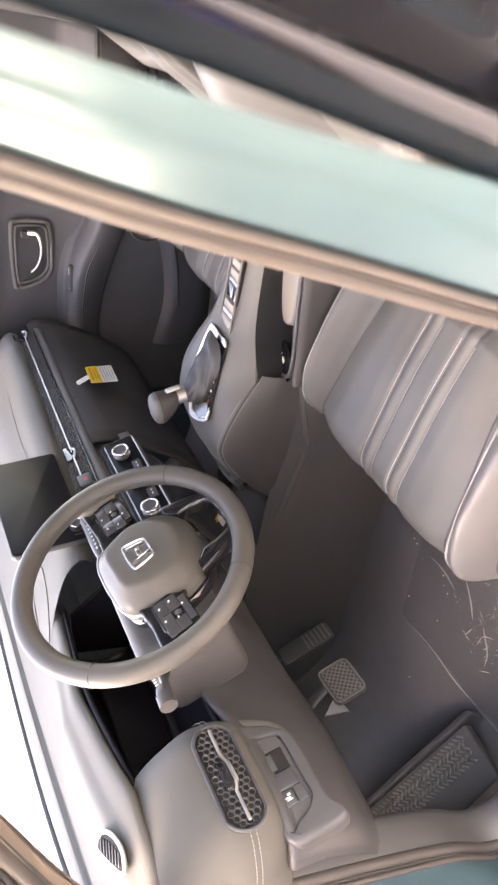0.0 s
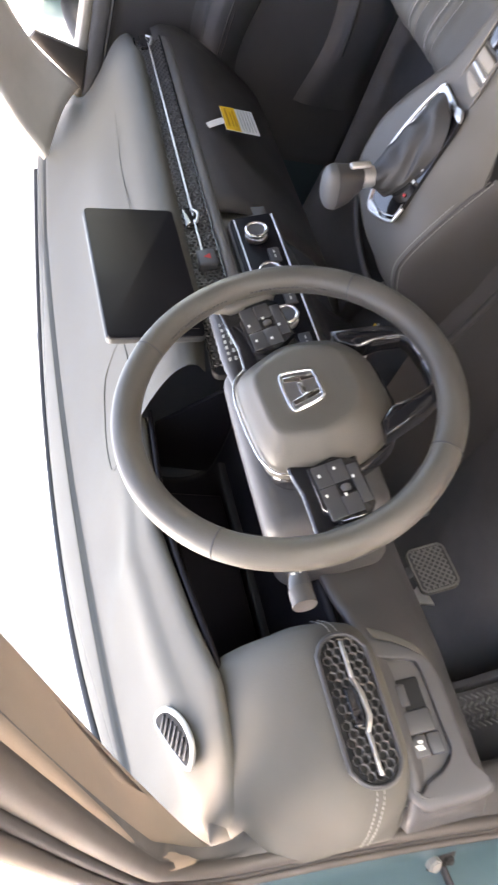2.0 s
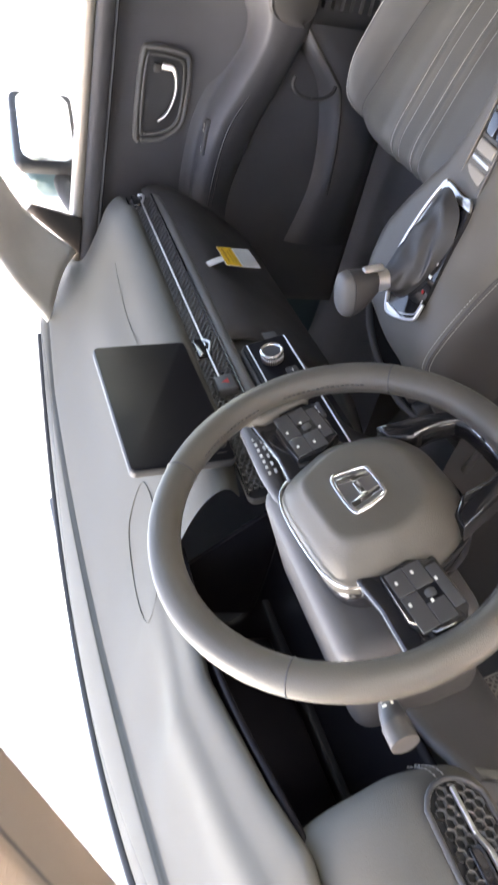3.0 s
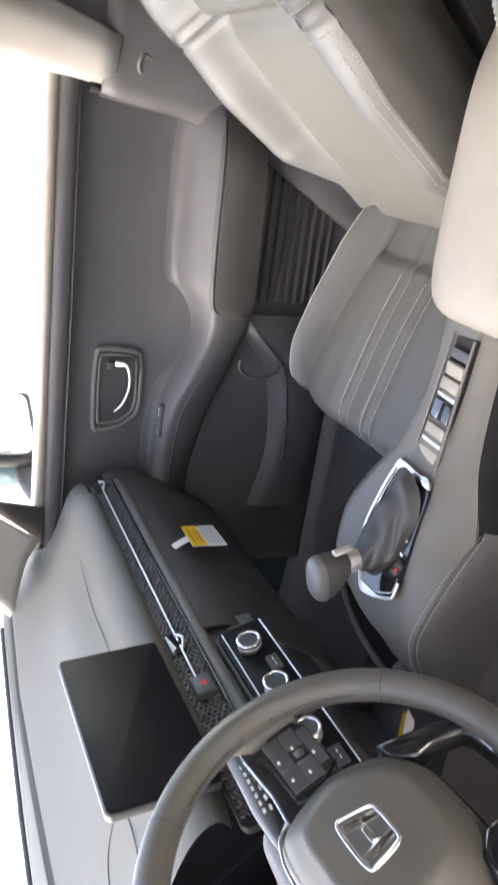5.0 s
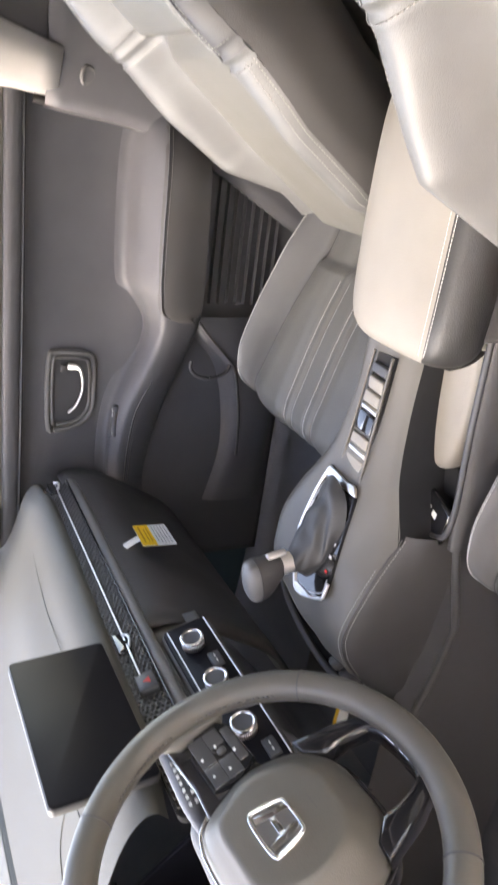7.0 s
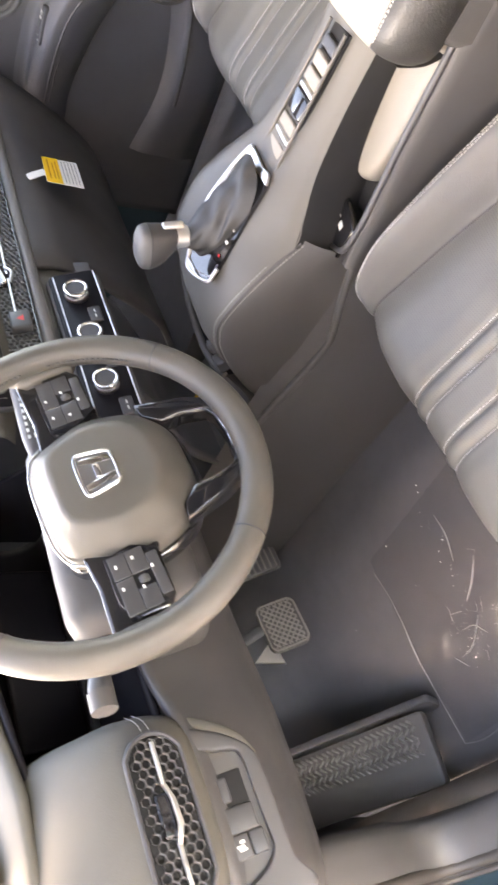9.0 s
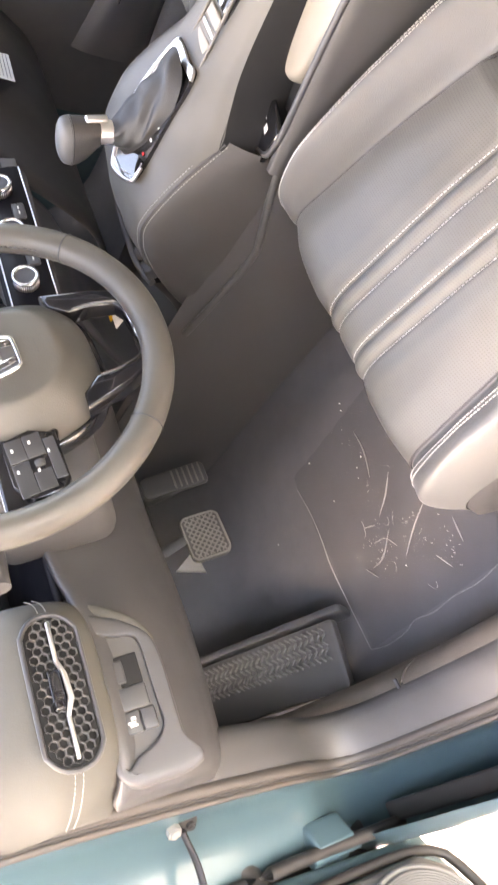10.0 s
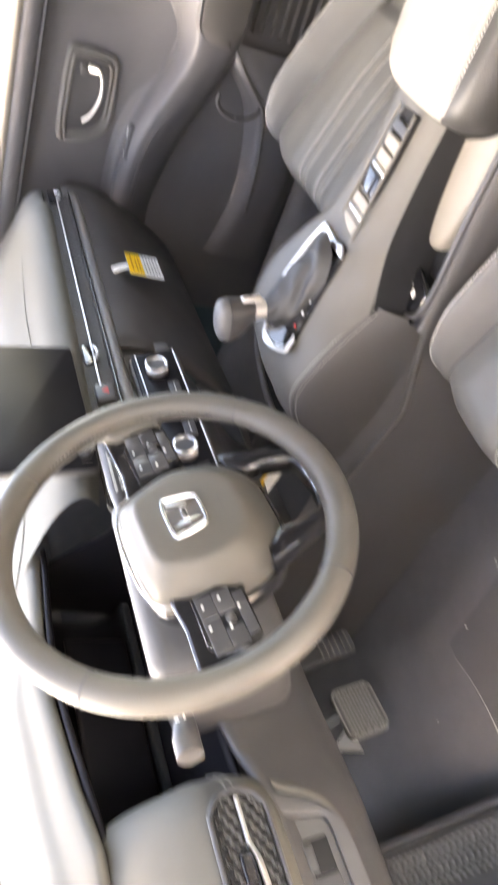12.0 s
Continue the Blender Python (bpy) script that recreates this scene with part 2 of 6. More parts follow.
# ---- outside ----
def outside():
    bm = bmesh.new()
    bmesh.ops.create_grid(bm, x_segments=2, y_segments=2, size=400)
    ground = link("ground", bm, mat("pale_concrete", (0.60, 0.55, 0.49), 0.9, grain=0.5, scale=60, vary=0.08, vscale=1.2))
    tagged(ground, "pale sunlit concrete yard round the car", "ground", kind="structure")
    b = thing("shop_building", "shop front with brown posts and dark openings", "building")
    wall = mat("cream_render", (0.55, 0.50, 0.45), 0.9, grain=0.4, scale=80)
    post = mat("brown_timber", (0.22, 0.12, 0.07), 0.6, grain=0.4, scale=120)
    # Near-black base puts the unlit room's darkness into its colour.
    dim = mat("dim_interior", (0.03, 0.027, 0.028), 0.8, vary=0.3, vscale=3)
    cloth = mat("blue_cloth", (0.03, 0.05, 0.28), 0.8)
    # Shop inferred from reflections; unseen upper wall added to block side skylight.
    part("wall", box((16, 0.3, 2.6), pose(-1, -5.2, 3.9), 0.02), wall, b)
    part("back_wall", box((16, 0.1, 2.6), pose(-1, -6.2, 1.3), 0.02), dim, b, "dim interior behind the openings")
    part("plinth", box((16, 0.4, 0.16), pose(-1, -5.15, 0.08), 0.02), wall, b)
    part("sill", box((16, 0.3, 0.10), pose(-1, -5.15, 0.21), 0.02), post, b, "brown timber sill")
    for k in range(9):
        part("post", box((0.16, 0.2, 2.4), pose(-8 + 1.8 * k, -5.15, 1.4), 0.02), post, b)
    for k in range(4):
        part("shelf", box((15, 0.25, 0.04), pose(-1, -5.7, 0.55 + 0.4 * k), 0.005), post, b)
    for x, z in ((0.2, 0.95), (-3.0, 1.1), (-0.6, 1.5)):
        part("cloth", box((1.1, 0.05, 0.5), pose(x, -5.35, z), 0.02), cloth, b, "blue cloth hanging")
    part("eave", box((16, 1.0, 0.12), pose(-1, -4.9, 5.25), 0.02), post, b)


outside()


def field(fn, q0, q1, nq, nv):
    """A grid of points fn(q, v), q from q0 to q1 and v from 0 to 1."""
    bm = bmesh.new()
    g = [[bm.verts.new(fn(q, v)) for v in np.linspace(0, 1, nv)] for q in np.linspace(q0, q1, nq)]
    for a, b in zip(g, g[1:]):
        for j in range(nv - 1):
            bm.faces.new((a[j], b[j], b[j + 1], a[j + 1]))
    return bm


def ease(t):
    t = min(1.0, max(0.0, t))
    return t * t * (3 - 2 * t)


# ---- car shell ----
OPEN = [(-0.245, -0.757, 0.90), (-0.285, -0.767, 0.74), (-0.34, -0.780, 0.57), (-0.40, -0.79, 0.46), (-0.33, -0.797, 0.405), (0.0, -0.80, 0.395), (0.36, -0.80, 0.40),
        (0.485, -0.755, 0.55), (0.58, -0.705, 0.86), (0.642, -0.70, 1.06), (0.682, -0.697, 1.18), (0.705, -0.70, 1.31), (0.64, -0.712, 1.380), (0.3, -0.733, 1.272), (-0.05, -0.745, 1.158), (-0.19, -0.744, 1.107), (-0.25, -0.750, 1.03)]


def spread(p, out, dy):
    """A point of the door opening's edge pushed away from the opening's middle and outboard."""
    d = Vector((p[0] - 0.12, 0, p[2] - 0.85)).normalized()
    return (p[0] + out * d.x, p[1] + dy, p[2] + out * d.z)


def shell():
    body = thing("car_body", "teal painted car body with its front door open", "car body", kind="structure")
    width = lambda p: float(np.interp(p[0], (-0.1, 0.5), (1.0, 0.60)))
    deep = lambda p: 1 + 0.7 * ease((p[0] - 0.42) / 0.12)
    rows = [[spread(p, o * width(p), dy * deep(p)) for p in OPEN] for o, dy in ((0.004, 0.0), (0.03, -0.008), (0.08, -0.016), (0.12, -0.028), (0.16, -0.06), (0.185, -0.10), (0.195, -0.125))]
    part("door_frame", skin(rows, 140, 24, ring=True), PAINT, body)
    part("weatherstrip", tube(OPEN, 0.0085, 180, 10, True, up=(0, 1, 0)), SEAL, body, "brown-black rubber door seal")
    groove = [spread(p, 0.008, -0.0085) for p in OPEN]
    part("seal_groove", tube(groove, 0.0035, 180, 8, True, up=(0, 1, 0)), RUBBER, body, "dark groove of the seal")
    lip = [spread(p, 0.015, -0.014) for p in OPEN]
    part("seal_lip", tube(lip, 0.0050, 180, 8, True, up=(0, 1, 0)), SEAL, body, "thin brown-black seal lip")
    a = [spread(p, -0.006, 0.004) for p in OPEN]
    inner = lambda p: 0.010 if p[2] > 1.0 and p[0] < 0.6 else 0.02 if p[0] > 0.45 and p[2] > 0.5 else 0.06
    part("opening_trim", skin([a, [spread(p, -0.011 if inner(p) > 0.03 else -0.006, 0.012 if inner(p) > 0.03 else 0.007) for p in OPEN], [spread(p, -0.010 if inner(p) > 0.03 else -0.004, inner(p)) for p in OPEN], [spread(p, 0.03 if inner(p) > 0.03 else -0.002, inner(p) + 0.012) for p in OPEN]], 160, 8, ring=True), PLASTIC, body)
    part("rocker", skin([[(-0.62, -0.90, 0.40), (-0.62, -0.925, 0.36), (-0.62, -0.92, 0.25), (-0.62, -0.85, 0.18)], [(0.9, -0.90, 0.40), (0.9, -0.925, 0.36), (0.9, -0.92, 0.25), (0.9, -0.85, 0.18)]], 14, 6), PAINT, body)
    part("rocker_seal", box((1.2, 0.03, 0.012), pose(0.12, -0.885, 0.335), 0.004), RUBBER, body)
    # front pillar trims and far body side
    s = -1
    rows = [[(-0.275, s * 0.735, 1.03), (-0.31, s * 0.720, 1.035), (-0.35, s * 0.70, 1.045), (-0.37, s * 0.73, 1.04)]]
    for x in (-0.15, 0.0, 0.2, 0.4, 0.58):
        sy, sz, iy, iz = 0.740 - 0.046 * x, 1.168 + 0.318 * x, 0.644 - 0.062 * x, 1.199 + 0.371 * x
        rows.append([(x, s * sy, sz), (x - 0.01, s * (0.5 * sy + 0.5 * iy - 0.012), 0.5 * (sz + iz) + 0.004), (x - 0.02, s * iy, iz - 0.008), (x - 0.04, s * (iy + 0.05), iz - 0.002)])
    part("pillar_trim", skin(rows, 16, 30, thick=0.008), TRIM_TAN, body, "tan fabric-grained pillar trim")
    rows = [[(-0.335, 0.735, 0.995), (-0.37, 0.70, 1.03), (-0.44, 0.64, 1.062), (-0.47, 0.68, 1.05)], [(-0.25, 0.73, 1.10), (-0.30, 0.672, 1.117), (-0.345, 0.612, 1.125), (-0.37, 0.66, 1.12)], [(-0.125, 0.69, 1.177), (-0.185, 0.642, 1.186), (-0.255, 0.605, 1.182), (-0.27, 0.65, 1.18)], [(0.05, 0.665, 1.265), (-0.02, 0.62, 1.272), (-0.10, 0.585, 1.265), (-0.10, 0.63, 1.27)], [(0.45, 0.63, 1.42), (0.40, 0.585, 1.425), (0.33, 0.55, 1.40), (0.33, 0.60, 1.41)]]
    part("pillar_trim", skin(rows, 20, 40, thick=0.006), HEADLINER, body, "pale grey grained pillar trim")
    part("quarter_cap", prism([(-0.345, 0.985), (-0.25, 1.10), (-0.235, 1.09), (-0.262, 0.985)], 0.012, Matrix(((1, 0, 0, 0), (0, 0, 1, 0.745), (0, 1, 0, 0), (0, 0, 0, 1))), 0.003), RUBBER, body, "black cap in the window corner")
    for z, x, y in ((0.90, -0.285, -0.766), (0.82, -0.30, -0.771)):
        part("clip", disc(0.006, 0.006, frame_of((x, y, z), (0, 0, 1), (-0.8, -0.6, 0)), 12, 0.001), RUBBER, body)
    # roof, floor and far walls
    roof = link("ceiling", skin([[(0.30, -0.62, 1.37), (0.6, -0.645, 1.455), (1.6, -0.62, 1.44)], [(0.10, 0, 1.42), (0.6, 0, 1.50), (1.6, 0, 1.48)], [(0.30, 0.62, 1.37), (0.6, 0.645, 1.455), (1.6, 0.62, 1.44)]], 12, 12, thick=0.03), HEADLINER)
    tagged(roof, "grey fabric headliner under the car roof", "ceiling", kind="structure")
    prof = [(-1.05, 0.80), (-0.95, 0.52), (-0.80, 0.335), (-0.62, 0.292), (-0.3, 0.285), (0.3, 0.285), (1.7, 0.33)]
    fl = link("floor", skin([[(x, y, z) for x, z in prof] for y in (-0.74, -0.2, 0.2, 0.86)], 80, 24, thick=0.02), CARPET)
    tagged(fl, "dark grey carpet on the car floor", "floor", kind="structure")
    back = link("wall_rear", box((0.03, 1.5, 1.25), pose(1.65, 0, 0.88), 0.01), PLASTIC)
    tagged(back, "dark trim closing the rear of the cabin", "wall", kind="structure")
    fire = link("wall_front", box((0.03, 1.5, 0.75), pose(-1.12, 0, 0.65), 0.01), BLACK)
    tagged(fire, "black bulkhead closing the footwells", "wall", kind="structure")
    far = link("wall_side", box((1.65, 0.02, 0.75), pose(-0.35, 0.87, 0.60), 0.01), PAINT)
    tagged(far, "teal outer side of the car", "wall", kind="structure")
    near = link("wall_side", box((0.70, 0.02, 0.80), pose(-0.92, -0.875, 0.62), 0.01), PAINT)
    tagged(near, "teal fender side ahead of the door", "wall", kind="structure")
    rq = link("wall_side", box((1.05, 0.03, 0.78), pose(1.15, 0.76, 0.67), 0.01), PLASTIC)
    tagged(rq, "dark rear side trim of the cabin", "wall", kind="structure")
    rw = link("wall_side", box((1.05, 0.03, 0.46), pose(1.15, 0.725, 1.22, 12, 0, 0), 0.01), PLASTIC)
    tagged(rw, "dark tinted rear side glass and pillar", "wall", kind="structure")
    lq = link("wall_side", box((0.95, 0.03, 0.70), pose(1.2, -0.76, 0.65), 0.01), PLASTIC)
    tagged(lq, "dark rear side trim of the cabin", "wall", kind="structure")


def sill():
    s = thing("sill", "grey plastic sill plate in the door opening", "sill", kind="structure")
    edge = lambda x, dy=0: [(x, -0.695 - dy, 0.29), (x, -0.705 - dy, 0.36), (x, -0.725 - dy, 0.392), (x, -0.755 - dy * 0.5, 0.402), (x, -0.79, 0.398)]
    part("front_plate", skin([[(-0.62, -0.68, 0.30), (-0.61, -0.685, 0.45), (-0.58, -0.70, 0.50), (-0.52, -0.735, 0.53), (-0.42, -0.775, 0.55)], [(-0.50, -0.685, 0.29), (-0.49, -0.69, 0.38), (-0.48, -0.71, 0.415), (-0.46, -0.745, 0.435), (-0.40, -0.785, 0.45)], edge(-0.36, -0.005), edge(-0.263)], 18, 18), SILL, s)
    part("rear_plate", skin([edge(-0.257), edge(0.1), edge(0.66)], 18, 10), SILL, s)
    part("joint", box((0.005, 0.07, 0.004), pose(-0.26, -0.755, 0.401, 0, 0, 6), 0.001), BLACK, s)


def rear_door():
    rd = thing("rear_door", "closed teal rear door with a dark reflecting window", "car door")
    part("skin", skin([[(0.66, -0.913, 0.33), (0.68, -0.935, 0.60), (0.715, -0.912, 0.975)], [(1.1, -0.915, 0.33), (1.1, -0.94, 0.60), (1.1, -0.912, 0.975)], [(1.5, -0.90, 0.33), (1.5, -0.92, 0.60), (1.5, -0.895, 0.975)]], 20, 14, thick=0.015), PAINT, rd)
    part("belt_moulding", tube([(0.722, -0.905, 0.992), (1.1, -0.905, 0.995), (1.5, -0.888, 1.0)], 0.013, 20, 10), CHROME, rd, "chrome belt moulding")
    part("window_frame", skin([[(0.725, -0.90, 1.0), (0.772, -0.865, 1.18), (0.80, -0.80, 1.37)], [(0.745, -0.905, 1.0), (0.79, -0.868, 1.18), (0.82, -0.80, 1.37)]], 14, 4, thick=0.012), GLOSS, rd, "gloss black window frame")
    part("window", skin([[(0.748, -0.898, 0.998), (0.793, -0.862, 1.18), (0.822, -0.795, 1.37)], [(1.45, -0.885, 0.998), (1.42, -0.85, 1.18), (1.38, -0.785, 1.37)]], 10, 10, thick=0.004), GLOSS, rd, "dark tinted reflecting glass")


def windows():
    g = link("windshield", skin([[(-0.55, -0.70, 1.05), (-0.10, -0.665, 1.22), (0.30, -0.62, 1.37)], [(-0.89, 0, 1.05), (-0.42, 0, 1.24), (0.10, 0, 1.42)], [(-0.55, 0.70, 1.05), (-0.10, 0.665, 1.22), (0.30, 0.62, 1.37)]], 16, 20), GLASS)
    tagged(g, "clear raked windshield", "windshield", kind="structure")
    d = link("side_window", skin([[(-0.32, 0.79, 0.985), (-0.1, 0.745, 1.17), (0.05, 0.70, 1.29)], [(0.2, 0.80, 0.985), (0.25, 0.745, 1.2), (0.3, 0.68, 1.40)], [(0.60, 0.80, 0.985), (0.62, 0.745, 1.2), (0.64, 0.675, 1.41)]], 10, 10), GLASS)
    tagged(d, "clear closed passenger side window", "window", kind="structure")
    hood = thing("bonnet", "teal painted bonnet ahead of the windshield", "bonnet")
    part("panel", skin([[(-0.86, -0.76, 0.985), (-1.05, -0.78, 0.995), (-1.5, -0.76, 0.96), (-1.95, -0.68, 0.80)], [(-1.08, 0, 1.02), (-1.25, 0, 1.035), (-1.6, 0, 1.005), (-2.05, 0, 0.88)], [(-0.86, 0.76, 0.985), (-1.05, 0.78, 0.995), (-1.5, 0.76, 0.96), (-1.95, 0.68, 0.80)]], 20, 20, thick=-0.01), PAINT, hood)
    cowl = link("cowl", skin([[(-0.50, -0.72, 1.05), (-0.60, -0.76, 1.01), (-0.88, -0.78, 0.975)], [(-0.88, 0, 1.045), (-0.95, 0, 1.02), (-1.10, 0, 1.0)], [(-0.50, 0.72, 1.05), (-0.60, 0.76, 1.01), (-0.88, 0.78, 0.975)]], 10, 24, thick=-0.01), RUBBER)
    tagged(cowl, "black cowl strip below the windshield", "cowl", kind="structure")
    fender = thing("fender", "teal front fender on the passenger side", "fender")
    part("panel", skin([[(-0.50, 0.79, 1.0), (-0.50, 0.90, 0.95), (-0.50, 0.92, 0.6)], [(-1.2, 0.78, 0.96), (-1.2, 0.90, 0.90), (-1.2, 0.92, 0.6)], [(-2.1, 0.70, 0.80), (-2.1, 0.80, 0.76), (-2.1, 0.82, 0.5)]], 14, 14, thick=-0.01), PAINT, fender)
    m = thing("door_mirror", "teal door mirror outside the passenger window", "mirror")
    at = pose(-0.215, 1.03, 1.03, 0, 0, -28)
    part("housing", box((0.13, 0.215, 0.145), at @ pose(-0.03, 0, 0), 0.050, 6), PAINT, m)
    part("bezel", box((0.04, 0.212, 0.142), at @ pose(0.028, 0, 0), 0.016, 4), RUBBER, m)
    part("glass", prism(oval(0.188, 0.118, 0.030), 0.004, at @ pose(0.0485, 0, 0) @ frame_of((0, 0, 0), (0, 1, 0), (0, 0, 1)), 0.001), CHROME_B, m, "mirror glass")
    part("stem", tube([(-0.29, 0.84, 0.97), (-0.28, 0.90, 0.985), (-0.26, 0.96, 0.995)], 0.025, 10, 12), RUBBER, m)


def driver_door():
    """The open door, built along +x from its hinge and swung out."""
    d = thing("driver_door", "open driver's door with round speaker grille", "car door")
    m = Matrix.Translation((-0.475, -0.905, 0)) @ pose(0, 0, 0, 0, 0, -68)
    shape = [(0.02, 0.30), (0.25, 0.24), (0.80, 0.24), (0.98, 0.36), (1.02, 0.70), (1.02, 0.98), (0.0, 0.98), (-0.02, 0.70)]
    up = Matrix(((1, 0, 0), (0, 0, 1), (0, 1, 0))).to_4x4()
    part("shell", moved(prism(shape, 0.075, None, 0.012, 3), m @ pose(0, -0.045, 0) @ up), PAINT, d)
    inner = [(0.055, 0.36), (0.09, 0.315), (0.25, 0.285), (0.78, 0.285), (0.93, 0.39), (0.97, 0.70), (0.97, 0.955), (0.05, 0.955), (0.04, 0.7)]
    part("trim_panel", moved(prism(inner, 0.05, None, 0.016, 4), m @ pose(0, 0.012, 0) @ up), PLASTIC, d, "grained grey plastic trim panel")
    part("trim_seal", moved(tube([(0.035, 0.012, 0.80), (0.036, 0.012, 0.50), (0.05, 0.012, 0.335), (0.10, 0.012, 0.285), (0.25, 0.012, 0.262), (0.60, 0.012, 0.262), (0.80, 0.012, 0.268)], 0.008, 50, 10), m), RUBBER, d, "black rubber door seal")
    sp = part("speaker", moved(disc(0.105, 0.012, None, 48, 0.004), m @ pose(0.175, 0.040, 0.415, 90, 0, 0)), PLASTIC, d, "dark speaker grille with fine rings")
    for k in range(25):
        r = 0.010 + 0.0037 * k
        ring = [(r * math.cos(a), r * math.sin(a), 0) for a in np.linspace(0, 2 * math.pi, 20, endpoint=False)]
        part("ring", moved(tube(ring, 0.0012, 44, 5, True), m @ pose(0.175, 0.0465, 0.415, 90, 0, 0)), PLASTIC_MID, sp)
    ring = [(0.108 * math.cos(a), 0.108 * math.sin(a), 0) for a in np.linspace(0, 2 * math.pi, 20, endpoint=False)]
    part("speaker_rim", moved(tube(ring, 0.004, 48, 8, True), m @ pose(0.175, 0.040, 0.415, 90, 0, 0)), PLASTIC_MID, d)
    part("armrest", moved(box((0.62, 0.07, 0.07), None, 0.025, 4), m @ pose(0.55, 0.06, 0.68)), PLASTIC, d)
    part("hinge_edge", moved(tube([(0.0, 0.01, 0.33), (-0.01, 0.01, 0.6), (0.0, 0.01, 0.95)], 0.010, 16, 10), m), RUBBER, d)
    for z in (0.46, 0.86):
        h = part("door_hinge", disc(0.011, 0.09, pose(-0.475, -0.90, z), 14, 0.002), PAINT, d, "painted steel door hinge")
        part("plate", box((0.05, 0.05, 0.07), pose(-0.492, -0.885, z, 0, 0, 35), 0.006), PAINT, h)
    c = thing("check_strap", "black steel door check arm with a bolt", "door check")
    part("bracket", box((0.035, 0.012, 0.045), frame_of((-0.400, -0.790, 0.712), (0.8, 0.6, 0), (0.6, -0.8, 0)), 0.005), RUBBER, c)
    part("bolt", disc(0.010, 0.014, frame_of((-0.393, -0.797, 0.728), (0, 0, 1), (0.8, 0.6, 0)), 6, 0.002), STEEL_RUB, c, "dull steel bolt")
    part("bolt", disc(0.006, 0.012, frame_of((-0.397, -0.797, 0.702), (0, 0, 1), (0.8, 0.6, 0)), 12, 0.002), RUBBER, c)
    part("arm", tube([(-0.398, -0.80, 0.715), (-0.415, -0.845, 0.70), (-0.43, -0.90, 0.695), (-0.44, -0.96, 0.69)], 0.008, 16, 8, flat=0.5), RUBBER, c)
    g = thing("door_gaiter", "black rubber gaiter and harness in the hinge gap", "gaiter")
    part("boot", tube([(-0.50, -0.86, 0.62), (-0.49, -0.89, 0.60), (-0.47, -0.93, 0.60)], 0.020, 14, 14), RUBBER, g)
    # Added black slab; it stands in for the darkness of the hinge gap.
    gap = link("trim", box((0.02, 0.12, 0.62), pose(-0.545, -0.905, 0.66, 0, 0, 20), 0.004), RUBBER)
    tagged(gap, "dark slab painting the shade in the gap between the front pillar and the open door", "trim", kind="structure")


shell()
sill()
rear_door()
windows()
driver_door()


# ---- dashboard ----
def hexes(w, h, r, wall, depth, inside):
    """A honeycomb of open cells, r across corners' half, in the x-y plane, kept where inside(x, y)."""
    bm = bmesh.new()
    dx, dy = r * 1.5, r * math.sqrt(3)
    for i in range(int(-w / dx / 2) - 1, int(w / dx / 2) + 2):
        for j in range(int(-h / dy / 2) - 1, int(h / dy / 2) + 2):
            cx, cy = i * dx, (j + 0.5 * (i % 2)) * dy
            if not inside(cx, cy):
                continue
            rings = []
            for rr, z in ((r, 0), (r - wall, 0), (r - wall, -depth)):
                rings.append([bm.verts.new((cx + rr * math.cos(k * math.pi / 3), cy + rr * math.sin(k * math.pi / 3), z)) for k in range(6)])
            for a, b in zip(rings, rings[1:]):
                for k in range(6):
                    bm.faces.new((a[k], a[(k + 1) % 6], b[(k + 1) % 6], b[k]))
    return bm


def bars(parent, m, rows, material=None, name="marking"):
    """Small printed bars (x, y, w, h) on a surface whose pose is m."""
    bm = bmesh.new()
    for x, y, w, h in rows:
        bm.faces.new([bm.verts.new(m @ Vector((x + a * w / 2, y + b * h / 2, 0))) for a, b in ((-1, -1), (1, -1), (1, 1), (-1, 1))])
    return tagged(part(name, bm, material or PAPER, parent, "pale printed symbols", smooth=False), kind="stuff")


